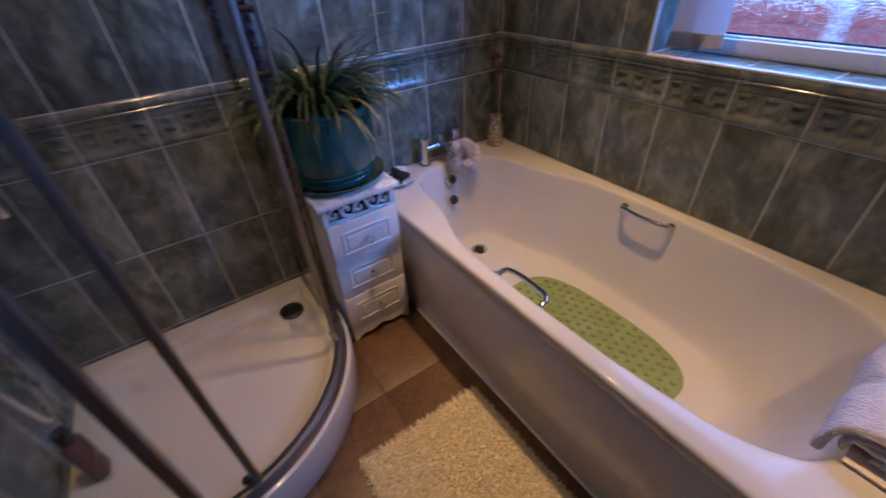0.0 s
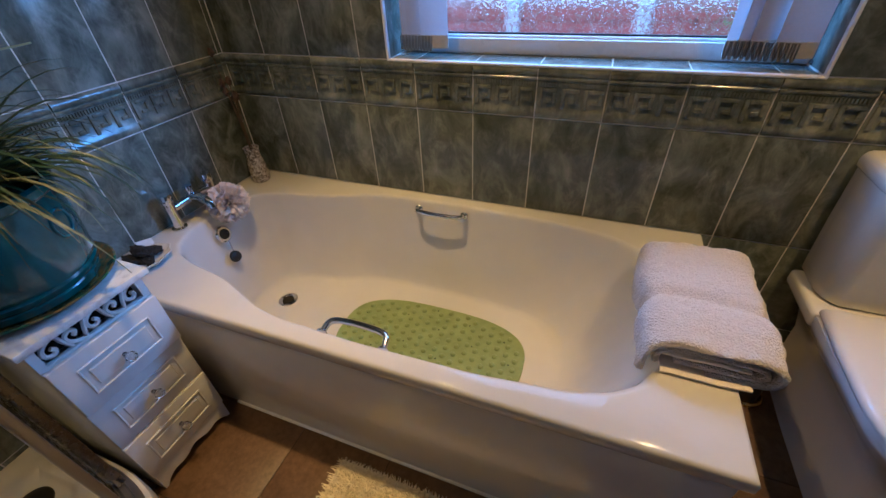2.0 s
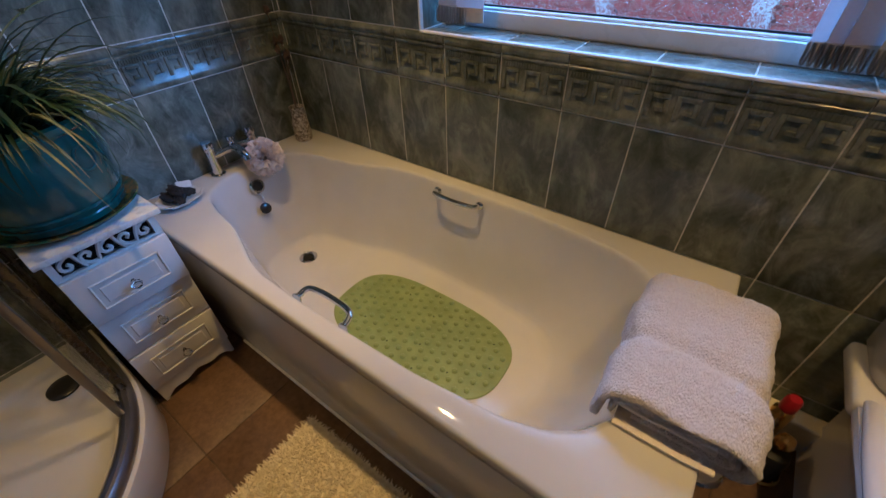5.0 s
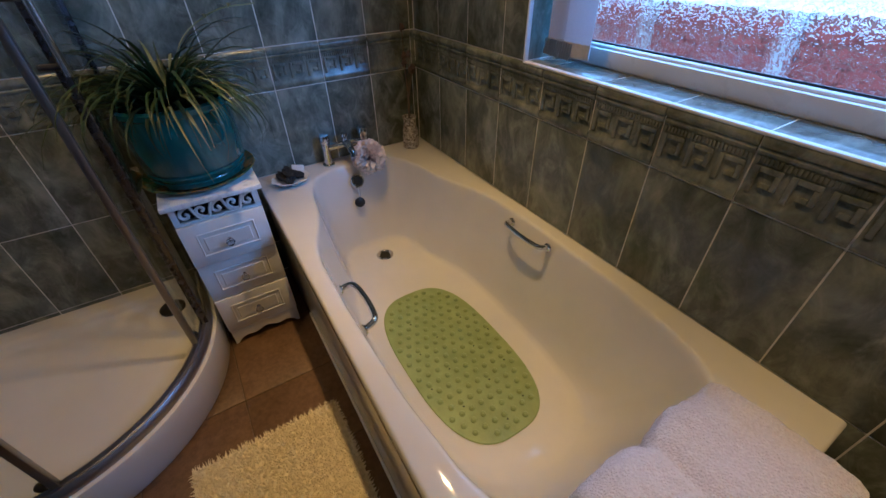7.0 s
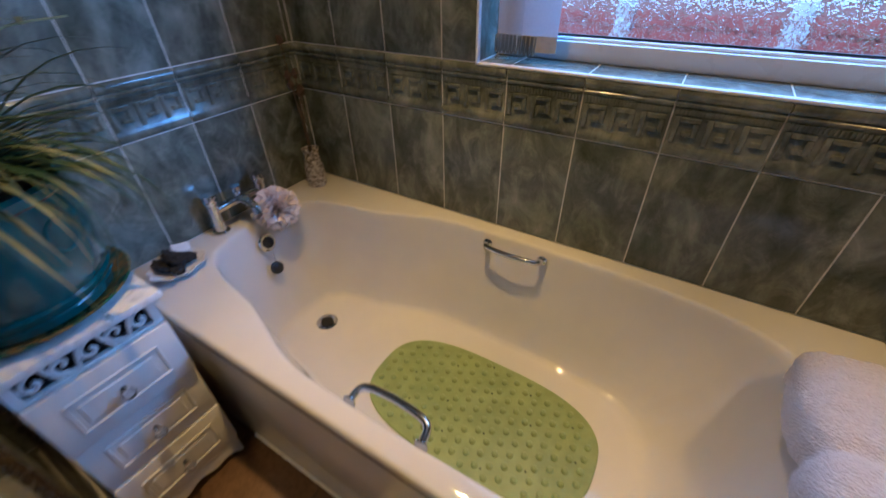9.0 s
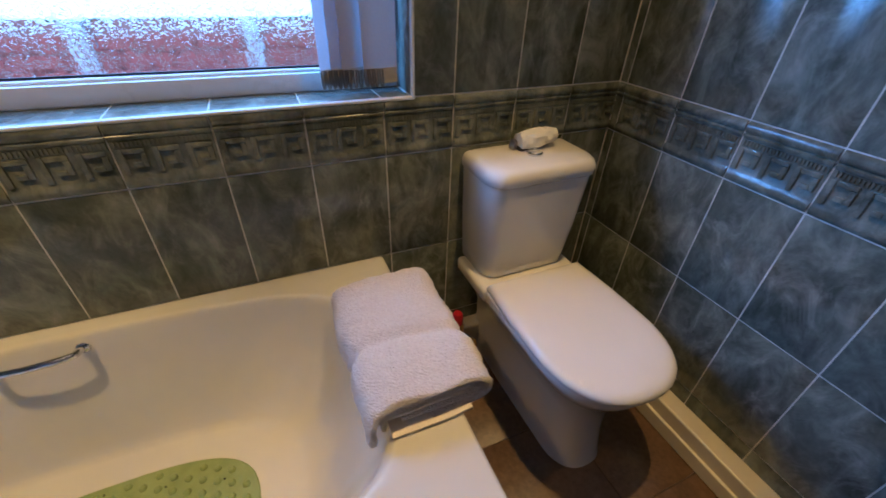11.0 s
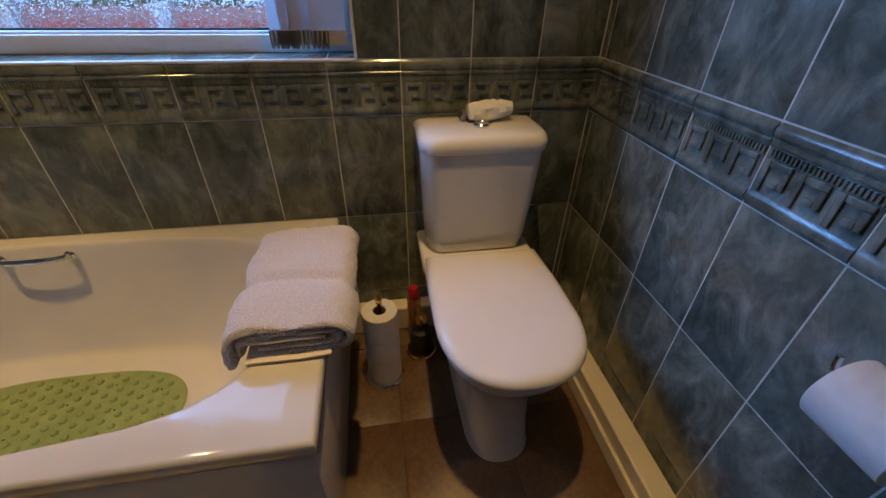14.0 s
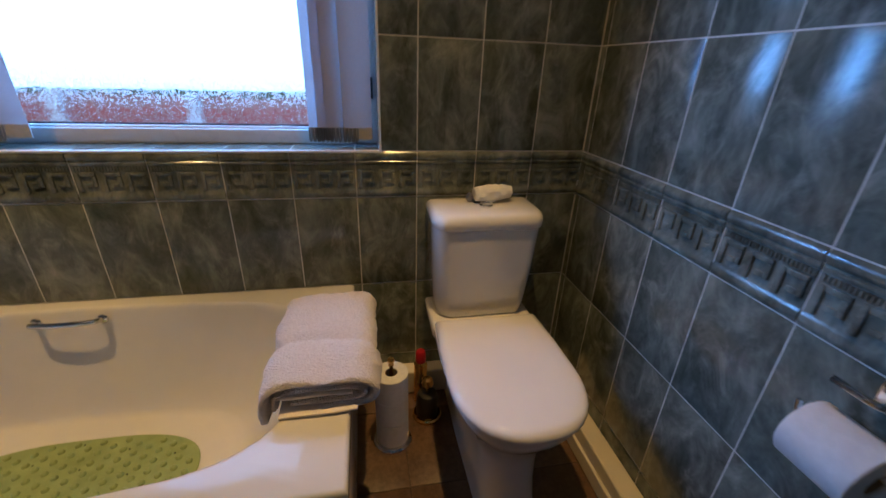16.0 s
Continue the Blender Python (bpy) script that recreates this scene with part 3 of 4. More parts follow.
T0 = RIM
put(part("outer_fold", cloth([(1.542, T0 - 0.018), (1.540, T0 + 0.03), (1.560, T0 + 0.066), (1.62, T0 + 0.078), (1.70, T0 + 0.080), (1.765, T0 + 0.074), (1.790, T0 + 0.045), (1.775, T0 + 0.016), (1.735, T0 + 0.009), (1.66, T0 + 0.009)], -0.575, -0.19, 0.019, 1.0, 0.010, crease=-0.425), TERRY, smooth=70), towel)
put(part("inner_fold", cloth([(1.565, T0 + 0.012), (1.570, T0 + 0.045), (1.61, T0 + 0.056), (1.69, T0 + 0.058), (1.745, T0 + 0.054), (1.765, T0 + 0.040), (1.748, T0 + 0.027), (1.69, T0 + 0.025), (1.60, T0 + 0.024)], -0.569, -0.20, 0.013, 4.0, 0.003), TERRY, smooth=70), towel)
put(part("core_fold", cloth([(1.57, T0 + 0.040), (1.65, T0 + 0.041), (1.735, T0 + 0.040)], -0.566, -0.205, 0.012, 7.0, 0.002), TERRY_EDGE, smooth=70), towel)
put(part("under_flap", cloth([(1.575, T0 + 0.006), (1.66, T0 + 0.008), (1.745, T0 + 0.008)], -0.588, -0.21, 0.008, 9.0, 0.002), TERRY_EDGE, smooth=70), towel)

# ---- cabinet with plant ----
CX, CY0, CY1 = 0.362, -1.066, -0.800
cab = empty("bathroom_cabinet", 0.2, -0.93, 0, "narrow white cabinet with three drawers and crystal knobs", "cabinet")
bm = box(0.02, CX - 0.014, CY0 + 0.006, CY0 + 0.020, 0.0, 0.622, 0.002)
box(0.02, CX - 0.014, CY1 - 0.020, CY1 - 0.006, 0.0, 0.622, 0.002, bm=bm)
box(0.02, 0.032, CY0 + 0.02, CY1 - 0.02, 0.03, 0.62, bm=bm)
box(0.03, CX - 0.03, CY0 + 0.02, CY1 - 0.02, 0.06, 0.07, bm=bm)
put(part("carcass", bm, CAB), cab)
# added dark sheet that paints the shade behind the fretwork
put(part("hollow_shade", box(CX - 0.040, CX - 0.030, CY0 + 0.021, CY1 - 0.021, 0.56, 0.618), HOLE_SHADE), cab)
# scalloped plinth
pts = []
for i in range(25):
    u = i / 24
    y = CY0 + 0.008 + u * (CY1 - CY0 - 0.016)
    z = 0.0 if u < 0.06 or u > 0.94 else 0.012 + 0.020 * math.sin(math.pi * (u - 0.06) / 0.88) + 0.006 * math.cos(6 * math.pi * (u - 0.5))
    pts.append((y, z))
rings = [[(x, y, z) for y, z in pts] + [(x, CY1 - 0.008, 0.072), (x, CY0 + 0.008, 0.072)] for x in (CX - 0.014, CX)]
put(part("plinth", loft(rings), CAB), cab)
for k, zk in enumerate((0.398, 0.236, 0.074)):
    z0, z1 = zk, zk + 0.158
    out = (0.012, 0.0, 0.004)[k]
    bm = box(CX - 0.016, CX, CY0 + 0.004, CY1 - 0.004, z0, z1, 0.003)
    mould = bmesh.new()
    for a0, a1, b0, b1 in ((CY0 + 0.045, CY1 - 0.045, z0 + 0.036, z0 + 0.041), (CY0 + 0.045, CY1 - 0.045, z1 - 0.041, z1 - 0.036), (CY0 + 0.045, CY0 + 0.050, z0 + 0.041, z1 - 0.041), (CY1 - 0.050, CY1 - 0.045, z0 + 0.041, z1 - 0.041)):
        box(CX - 0.002, CX + 0.0035, a0, a1, b0, b1, 0.0015, 1, mould)
    d = put(part("drawer", bm, CAB), cab)
    part("moulding", mould, CAB, d)
    part("field", box(CX - 0.002, CX + 0.003, CY0 + 0.062, CY1 - 0.062, z0 + 0.053, z1 - 0.053, 0.0025, 1), CAB, d)
    kb = part("knob", lathe([(0.006, 0), (0.005, 0.010), (0.011, 0.016), (0.0145, 0.024), (0.012, 0.031), (0.006, 0.034)], n=8), CRYSTAL, None, "clear faceted crystal knob", smooth=0)
    kb.matrix_world = pose(CX + 0.003, -0.933, (z0 + z1) / 2, 0, 90, 0)
    kb.parent = d
    d.location.x += out
# fretwork band: rails, posts and scrolls
bm = box(CX - 0.012, CX, CY0 + 0.004, CY1 - 0.004, 0.556, 0.564, 0.0015)
box(CX - 0.012, CX, CY0 + 0.004, CY1 - 0.004, 0.613, 0.622, 0.0015, bm=bm)
box(CX - 0.012, CX, CY0 + 0.004, CY0 + 0.022, 0.563, 0.614, bm=bm)
box(CX - 0.012, CX, CY1 - 0.022, CY1 - 0.004, 0.563, 0.614, bm=bm)
fret = put(part("fretwork", bm, CAB, None, "white pierced scroll fretwork"), cab)
for i in range(5):
    yc = CY0 + 0.042 + i * 0.0455
    up = 1 if i % 2 == 0 else -1
    zc = 0.5885
    sc = [(0.020, 0.024), (0.006, 0.022), (-0.010, 0.010), (-0.012, -0.006), (0.0, -0.014), (0.009, -0.006), (0.003, 0.003)]
    b = part("scroll", tube([(CX - 0.006, yc + a, zc + up * c) for a, c in sc], 0.0052, 6, 4), CAB)
    b.parent = fret
    b = part("scroll", tube([(CX - 0.006, yc + 0.020, zc + up * 0.024), (CX - 0.006, yc + 0.026, zc), (CX - 0.006, yc + 0.036, zc - up * 0.024)], 0.0048, 6, 4), CAB)
    b.parent = fret
put(part("cabinet_top", box(0.005, CX + 0.022, CY0 - 0.012, CY1 + 0.012, 0.622, 0.640, 0.004), MARBLE, None, "white marbled cabinet top"), cab)

PX, PY, PZ = 0.205, -0.938, 0.640
PR = 0.150
saucer = tagged(part("saucer", lathe([(0.11, 0), (0.145, 0.004), (0.172, 0.022), (0.168, 0.024), (0.14, 0.010)], PX, PY, PZ, 40), SAUCER), "glazed green-brown saucer under the plant pot", "saucer")
pot = empty("plant_pot", PX, PY, PZ + 0.01, "large glazed teal ceramic plant pot", "plant pot")
put(part("pot_body", lathe([(PR - 0.022, 0.0), (PR - 0.012, 0.006), (PR - 0.008, 0.022), (PR - 0.010, 0.026), (PR - 0.005, 0.032), (PR - 0.003, 0.042), (PR - 0.007, 0.047), (PR - 0.002, 0.055), (PR + 0.004, 0.14), (PR + 0.002, 0.215), (PR + 0.008, 0.222), (PR + 0.009, 0.236), (PR - 0.001, 0.241), (PR - 0.012, 0.232), (PR - 0.014, 0.2)], PX, PY, PZ + 0.011, 56, cap1=False), TEAL), pot)
b = put(part("medallion", tube([(0, 0.026 * math.cos(a), 0.030 * math.sin(a)) for a in (2 * math.pi * i / 16 for i in range(17))], 0.004, 8, 2), TEAL), pot)
b.matrix_basis = pose(PX + (PR + 0.002) * math.cos(0.55), PY + (PR + 0.002) * math.sin(0.55), PZ + 0.165, 0, 0, math.degrees(0.55))
put(part("soil", lathe([(PR - 0.013, 0), (PR - 0.013, 0.02), (0.06, 0.03)], PX, PY, PZ + 0.19, 32), SOIL, None, "dark potting soil"), pot)

plant = empty("spider_plant", PX, PY, PZ + 0.2, "bushy spider plant with long arching green leaves", "plant")
rnd = random.Random(21)


def leaf(base, heading, length, lift, droop, width):
    """An arching V-section ribbon that tapers to its tip."""
    d = Vector((math.cos(heading), math.sin(heading), 0))
    side = Vector((-d.y, d.x, 0))
    n = 9
    pts, ang, p = [], lift, Vector(base)
    twist = rnd.uniform(-0.25, 0.25)
    for i in range(n + 1):
        pts.append(p.copy())
        p = p + (d * math.cos(ang) + Vector((0, 0, 1)) * math.sin(ang) + side * twist * i / n) * (length / n)
        ang -= droop / n * (0.5 + i / n)
    bm = bmesh.new()
    rows = []
    for i, q in enumerate(pts):
        t = i / n
        w = width * (0.55 + 1.6 * t * (1 - t)) * (1 - t ** 3)
        if i == n:
            w = 0.0006
        q.x = max(q.x, 0.008 + w)
        up = Vector((0, 0, 1))
        rows.append([bm.verts.new(q - side * w + up * w * 0.55), bm.verts.new(q), bm.verts.new(q + side * w + up * w * 0.55)])
    for a, b in zip(rows, rows[1:]):
        for i in (0, 1):
            bm.faces.new((a[i], a[i + 1], b[i + 1], b[i]))
    return bm


for i in range(300):
    hd = rnd.uniform(0, 2 * math.pi)
    r0 = rnd.uniform(0.0, 0.05)
    ln = rnd.uniform(0.20, 0.44) if math.cos(hd) > -0.2 else rnd.uniform(0.18, 0.32)
    lift = rnd.uniform(0.6, 1.5)
    m = PALE_LEAF if rnd.random() < 0.09 else LEAF
    put(part("leaf", leaf((PX + r0 * math.cos(hd), PY + r0 * math.sin(hd), PZ + 0.205), hd, ln, lift, rnd.uniform(1.5, 3.6), rnd.uniform(0.004, 0.0075)), m, smooth=60), plant)
run = put(part("runner", tube([(PX, PY, PZ + 0.22), (0.17, -0.86, 1.02), (0.14, -0.74, 1.09), (0.12, -0.62, 1.10)], 0.0022, 6), PALE_LEAF, None, "pale flowering runner"), plant)
for q in ((0.15, -0.77, 1.075), (0.135, -0.70, 1.093)):
    for k in range(4):
        b = part("runner_leaf", leaf(q, rnd.uniform(0, 6.28), 0.03, 0.9, 1.2, 0.003), PALE_LEAF, smooth=60)
        b.parent = run

# ---- shower ----
SCX, SCY, SR = 0.30, -1.61, 0.533
TRAY = 0.150


def quad(inset, z, n=28):
    """The outline of the quadrant tray."""
    pts = [(0.0 + inset, S + inset), (SCX + SR - inset, S + inset)]
    for i in range(n + 1):
        a = math.pi / 2 * i / n
        pts.append((SCX + (SR - inset) * math.cos(a), SCY + (SR - inset) * math.sin(a)))
    pts.append((0.0 + inset, SCY + SR - inset))
    return [(x, y, z) for x, y in pts]


shower = empty("shower_tray", 0.4, -1.5, 0, "white quadrant shower tray in the corner", "shower tray")
put(part("tray", loft([quad(0.004, 0.0), quad(0.0, 0.01), quad(0.0, TRAY - 0.012), quad(0.003, TRAY - 0.003), quad(0.012, TRAY), quad(0.065, TRAY), quad(0.075, TRAY - 0.004), quad(0.085, TRAY - 0.018), quad(0.105, TRAY - 0.034), quad(0.16, TRAY - 0.040)], cap0=False), ACRYLIC, smooth=40), shower)
put(part("shower_waste", lathe([(0.046, 0), (0.046, 0.005), (0.04, 0.009), (0.02, 0.010)], 0.155, -1.225, TRAY - 0.034, 28), BLACK, None, "dark round shower waste cover"), shower)

encl = empty("shower_enclosure", 0.6, -1.3, TRAY, "curved glass shower enclosure with metal frame, doors open", "shower enclosure")


def arc(r, a0, a1, n=24):
    return [(SCX + r * math.cos(a0 + (a1 - a0) * i / n), SCY + r * math.sin(a0 + (a1 - a0) * i / n)) for i in range(n + 1)]


def swept(line, prof):
    """Sweeps a profile of (outward, up) pairs along a level line."""
    rings = []
    for i, p in enumerate(line):
        a, b = line[max(i - 1, 0)], line[min(i + 1, len(line) - 1)]
        d = Vector((b[0] - a[0], b[1] - a[1], 0)).normalized()
        nv = Vector((d.y, -d.x, 0))
        rings.append([Vector((p[0], p[1], 0)) + nv * o + Vector((0, 0, z)) for o, z in prof])
    return loft(rings)


R1 = SR - 0.034
track = [(SCX + R1, S + 0.002)] + arc(R1, 0, math.pi / 2) + [(0.002, SCY + R1)]
ENC_TOP = 2.0
for z0, nm in ((TRAY, "bottom_rail"), (ENC_TOP - 0.04, "top_rail")):
    bm = swept(track, [(-0.02, z0), (0.02, z0), (0.022, z0 + 0.012), (0.016, z0 + 0.026), (0.010, z0 + 0.032), (0.006, z0 + 0.022), (-0.006, z0 + 0.022), (-0.010, z0 + 0.032), (-0.018, z0 + 0.028)])
    put(part(nm, bm, ALU), encl)
A1, A2 = math.radians(70.5), math.radians(13)


def post(x, y, wx, wy, nm="post", mat_=DARK_ALU):
    return put(part(nm, box(x - wx, x + wx, y - wy, y + wy, TRAY + 0.025, ENC_TOP - 0.02, 0.004), mat_), encl)


def at_arc(r, a):
    return SCX + r * math.cos(a), SCY + r * math.sin(a)


post(0.012, SCY + R1, 0.012, 0.016, "wall_post")
post(SCX + R1, S + 0.012, 0.016, 0.012, "wall_post")
post(*at_arc(R1 + 0.003, A1 + 0.19), 0.012, 0.012)
post(*at_arc(R1 + 0.003, -0.01), 0.012, 0.014, "post", ALU)


def glass_sheet(nm, line):
    ob = put(part(nm, swept(line, [(-0.003, TRAY + 0.03), (0.003, TRAY + 0.03), (0.003, ENC_TOP - 0.03), (-0.003, ENC_TOP - 0.03)]), GLASS, None, "clear curved glass"), encl)
    ob.visible_shadow = False
    return ob


glass_sheet("fixed_panel", [(x, y) for x, y in arc(R1 + 0.006, A1 + 0.20, math.pi / 2, 6)] + [(0.024, SCY + R1 + 0.006)])
glass_sheet("fixed_panel", [(SCX + R1 + 0.006, S + 0.025), (SCX + R1 + 0.006, SCY - 0.02)])
for a_edge, line in ((A1, arc(R1 - 0.014, A1, math.pi / 2, 8) + [(0.10, SCY + R1 - 0.014)]), (A2, [(SCX + R1 - 0.014, S + 0.08)] + arc(R1 - 0.014, 0, A2, 6))):
    d = glass_sheet("sliding_door", line)
    ex, ey = at_arc(R1 - 0.014, a_edge)
    b = post(ex, ey, 0.009, 0.010, "edge_seal", ALU)
    hx, hy = at_arc(R1 + 0.03, a_edge + (0.10 if a_edge == A1 else -0.10))
    b = put(part("door_handle", tube([(hx, hy, 1.02), (hx, hy, 1.19)], 0.009, 12, curve=False), CHROME), encl)
    for hz in (1.04, 1.17):
        gx, gy = at_arc(R1 - 0.02, a_edge + (0.10 if a_edge == A1 else -0.10))
        put(part("handle_stud", tube([(gx, gy, hz), (hx, hy, hz)], 0.008, 10, curve=False), BLACK), encl)
    rx, ry = at_arc(R1 - 0.018, a_edge + (0.04 if a_edge == A1 else -0.04))
    put(part("roller", blob(rx, ry, TRAY + 0.046, 0.014, 0.014, 0.016, 2), BLACK, None, "black door roller"), encl)

hose = empty("shower_hose", 0.35, S, 0.4, "chrome shower hose hanging on the tiled wall", "shower hose")
put(part("hose", tube([(0.30, S + 0.03, 1.15), (0.33, S + 0.05, 0.7), (0.38, S + 0.055, 0.36), (0.43, S + 0.05, 0.42), (0.46, S + 0.04, 0.9), (0.47, S + 0.03, 1.6)], 0.0075, 8, 10), CHROME), hose)
valve = empty("shower_valve", 0.30, S, 1.15, "black and chrome shower valve on the wall", "shower valve")
put(part("valve_body", tube([(0.22, S + 0.045, 1.16), (0.38, S + 0.045, 1.16)], 0.024, 18, curve=False), CHROME), valve)
for vx in (0.205, 0.395):
    put(part("valve_knob", tube([(vx - 0.02, S + 0.045, 1.16), (vx + 0.02, S + 0.045, 1.16)], 0.028, 16, curve=False), BLACK), valve)
for vx in (0.25, 0.35):
    put(part("valve_mount", tube([(vx, S, 1.16), (vx, S + 0.04, 1.16)], 0.02, 14, curve=False), CHROME), valve)
bottle = empty("shampoo_bottle", 0.47, -1.85, TRAY, "dark brown shampoo bottle with black cap", "bottle")
put(part("bottle_body", loft([superring(0.47, -1.85, 0.034, 0.022, TRAY + h, 24) if i else superring(0.47, -1.85, 0.030, 0.019, TRAY + h, 24) for i, h in enumerate((0.0, 0.006, 0.14))] + [superring(0.47, -1.85, 0.02, 0.015, TRAY + 0.158, 24)]), AMBER), bottle)
put(part("cap", lathe([(0.02, 0.155), (0.02, 0.195), (0.017, 0.2)], 0.47, -1.85, TRAY, 18), BLACK), bottle)

# ---- rug ----
rug = empty("bath_rug", 1.17, -1.035, 0, "cream shaggy cotton rug with fringed edge", "rug")
RX0, RX1, RY0, RY1 = 0.815, 1.56, -1.255, -0.815
put(part("rug_base", box(RX0, RX1, RY0, RY1, 0.0005, 0.012, 0.004), RUG), rug)
rnd = random.Random(3)
verts, faces = [], []


def tuft(x, y, z, dx, dy, h, w):
    i = len(verts)
    a = rnd.uniform(0, 6.28)
    for k in range(3):
        verts.append((x + w * math.cos(a + 2.09 * k), y + w * math.sin(a + 2.09 * k), z))
    for k in range(3):
        verts.append((x + dx * 0.6 + 0.75 * w * math.cos(a + 2.09 * k), y + dy * 0.6 + 0.75 * w * math.sin(a + 2.09 * k), z + h * 0.75))
    verts.append((x + dx, y + dy, z + h))
    for k in range(3):
        j = (k + 1) % 3
        faces.append((i + k, i + j, i + 3 + j, i + 3 + k))
        faces.append((i + 3 + k, i + 3 + j, i + 6))


for _ in range(15000):
    tuft(rnd.uniform(RX0 + 0.004, RX1 - 0.004), rnd.uniform(RY0 + 0.004, RY1 - 0.004), 0.010, rnd.gauss(0, 0.006), rnd.gauss(0, 0.006), rnd.uniform(0.008, 0.016), rnd.uniform(0.0016, 0.003))
me = bpy.data.meshes.new("pile")
me.from_pydata(verts, [], faces)
me.materials.append(RUG)
me.shade_smooth()
ob = new("shag", me)
put(tagged(ob, "cream shaggy cotton pile", kind="stuff"), rug)
verts, faces = [], []
for k in range(420):
    if k < 110:
        x, y, dx, dy = RX0 + 0.003, RY0 + (RY1 - RY0) * k / 110, -rnd.uniform(0.012, 0.028), rnd.gauss(0, 0.006)
    elif k < 290:
        x, y, dx, dy = RX0 + (RX1 - RX0) * (k - 110) / 180, RY1 - 0.003, rnd.gauss(0, 0.006), rnd.uniform(0.008, 0.018)
    else:
        x, y, dx, dy = RX0 + (RX1 - RX0) * (k - 290) / 130, RY0 + 0.003, rnd.gauss(0, 0.006), -rnd.uniform(0.008, 0.018)
    tuft(x, y, 0.003, dx, dy, 0.006, 0.0022)
me = bpy.data.meshes.new("fringe")
me.from_pydata(verts, [], faces)
me.materials.append(RUG)
ob = new("fringe", me)
put(tagged(ob, "short cotton fringe", kind="stuff"), rug)

# ---- toilet ----
TX = 2.158
toilet = empty("toilet", TX, -0.35, 0, "white close-coupled toilet with its lid closed", "toilet")


def dee(cx, yb, yf, hw, z, n=20, wb=None):
    """A D-shaped ring: straight back at yb, round front at yf."""
    wb = wb or hw
    r = min(hw * 1.15, (yb - yf) * 0.7)
    pts = [(cx + wb, yb), (cx + (wb + hw) / 2 + 0.004, (yb + yf + r) / 2)]
    for i in range(n + 1):
        a = math.pi * i / n
        c, s = math.cos(a), math.sin(a)
        pts.append((cx + hw * math.copysign(abs(c) ** 0.85, c), yf + r - r * abs(s) ** 0.92))
    pts += [(cx - (wb + hw) / 2 - 0.004, (yb + yf + r) / 2), (cx - wb, yb)]
    return [(x, y, z) for x, y in pts]


put(part("pan", loft([dee(TX, -0.03, -0.617, 0.094, 0.0), dee(TX, -0.03, -0.612, 0.089, 0.012), dee(TX, -0.03, -0.592, 0.084, 0.13), dee(TX, -0.03, -0.590, 0.088, 0.22), dee(TX, -0.03, -0.612, 0.108, 0.29), dee(TX, -0.02, -0.645, 0.140, 0.34), dee(TX, -0.02, -0.668, 0.160, 0.375), dee(TX, -0.02, -0.676, 0.168, 0.395), dee(TX, -0.02, -0.674, 0.166, 0.405)]), CERAMIC, smooth=50), toilet)
put(part("deck", box(TX - 0.178, TX + 0.178, -0.215, -0.012, 0.375, 0.425, 0.014, 3), CERAMIC), toilet)
put(part("seat", loft([dee(TX, -0.222, -0.680, 0.172, 0.408), dee(TX, -0.222, -0.684, 0.176, 0.412), dee(TX, -0.222, -0.682, 0.175, 0.424)]), SEAT), toilet)
put(part("lid", loft([dee(TX, -0.216, -0.684, 0.176, 0.4265, wb=0.166), dee(TX, -0.213, -0.693, 0.182, 0.430, wb=0.170), dee(TX, -0.213, -0.694, 0.183, 0.436, wb=0.171), dee(TX, -0.214, -0.692, 0.181, 0.443, wb=0.170), dee(TX, -0.216, -0.686, 0.176, 0.449, wb=0.166), dee(TX, -0.221, -0.676, 0.168, 0.4535, wb=0.158), dee(TX, -0.231, -0.660, 0.154, 0.4562, wb=0.146), dee(TX, -0.25, -0.62, 0.12, 0.4575, wb=0.12)]), SEAT, smooth=50), toilet)


def cist(x_half, y0, y1, z, r=0.044):
    pts = []
    for cx, cy, a0 in ((x_half - r, y1 - 0.008, 0), (-x_half + r, y1 - 0.008, 90), (-x_half + r, y0 + r * 1.4, 180), (x_half - r, y0 + r * 1.4, 270)):
        ry = 0.008 if a0 < 180 else r * 1.4
        for i in range(7):
            a = math.radians(a0 + 15 * i)
            pts.append((TX + cx + r * math.cos(a), cy + ry * math.sin(a) + (-0.012 * (1 - ((cx + r * math.cos(a)) / x_half) ** 2) if a0 >= 180 else 0), z))
    return pts


put(part("cistern", loft([cist(0.150, -0.160, -0.006, 0.426), cist(0.156, -0.166, -0.006, 0.432), cist(0.160, -0.172, -0.006, 0.47), cist(0.168, -0.184, -0.006, 0.60), cist(0.174, -0.192, -0.006, 0.752)]), CERAMIC, smooth=50), toilet)
put(part("cistern_lid", loft([cist(0.175, -0.193, -0.005, 0.753), cist(0.179, -0.198, -0.004, 0.757), cist(0.180, -0.200, -0.004, 0.774), cist(0.1785, -0.198, -0.005, 0.784), cist(0.174, -0.193, -0.007, 0.793), cist(0.167, -0.185, -0.011, 0.799), cist(0.156, -0.174, -0.018, 0.802), cist(0.12, -0.14, -0.04, 0.803)]), CERAMIC, smooth=50), toilet)
put(part("flush_button", lathe([(0.023, 0), (0.023, 0.006), (0.019, 0.010), (0.017, 0.008), (0.006, 0.009)], TX, -0.112, 0.8025, 24), CHROME, None, "chrome flush button"), toilet)

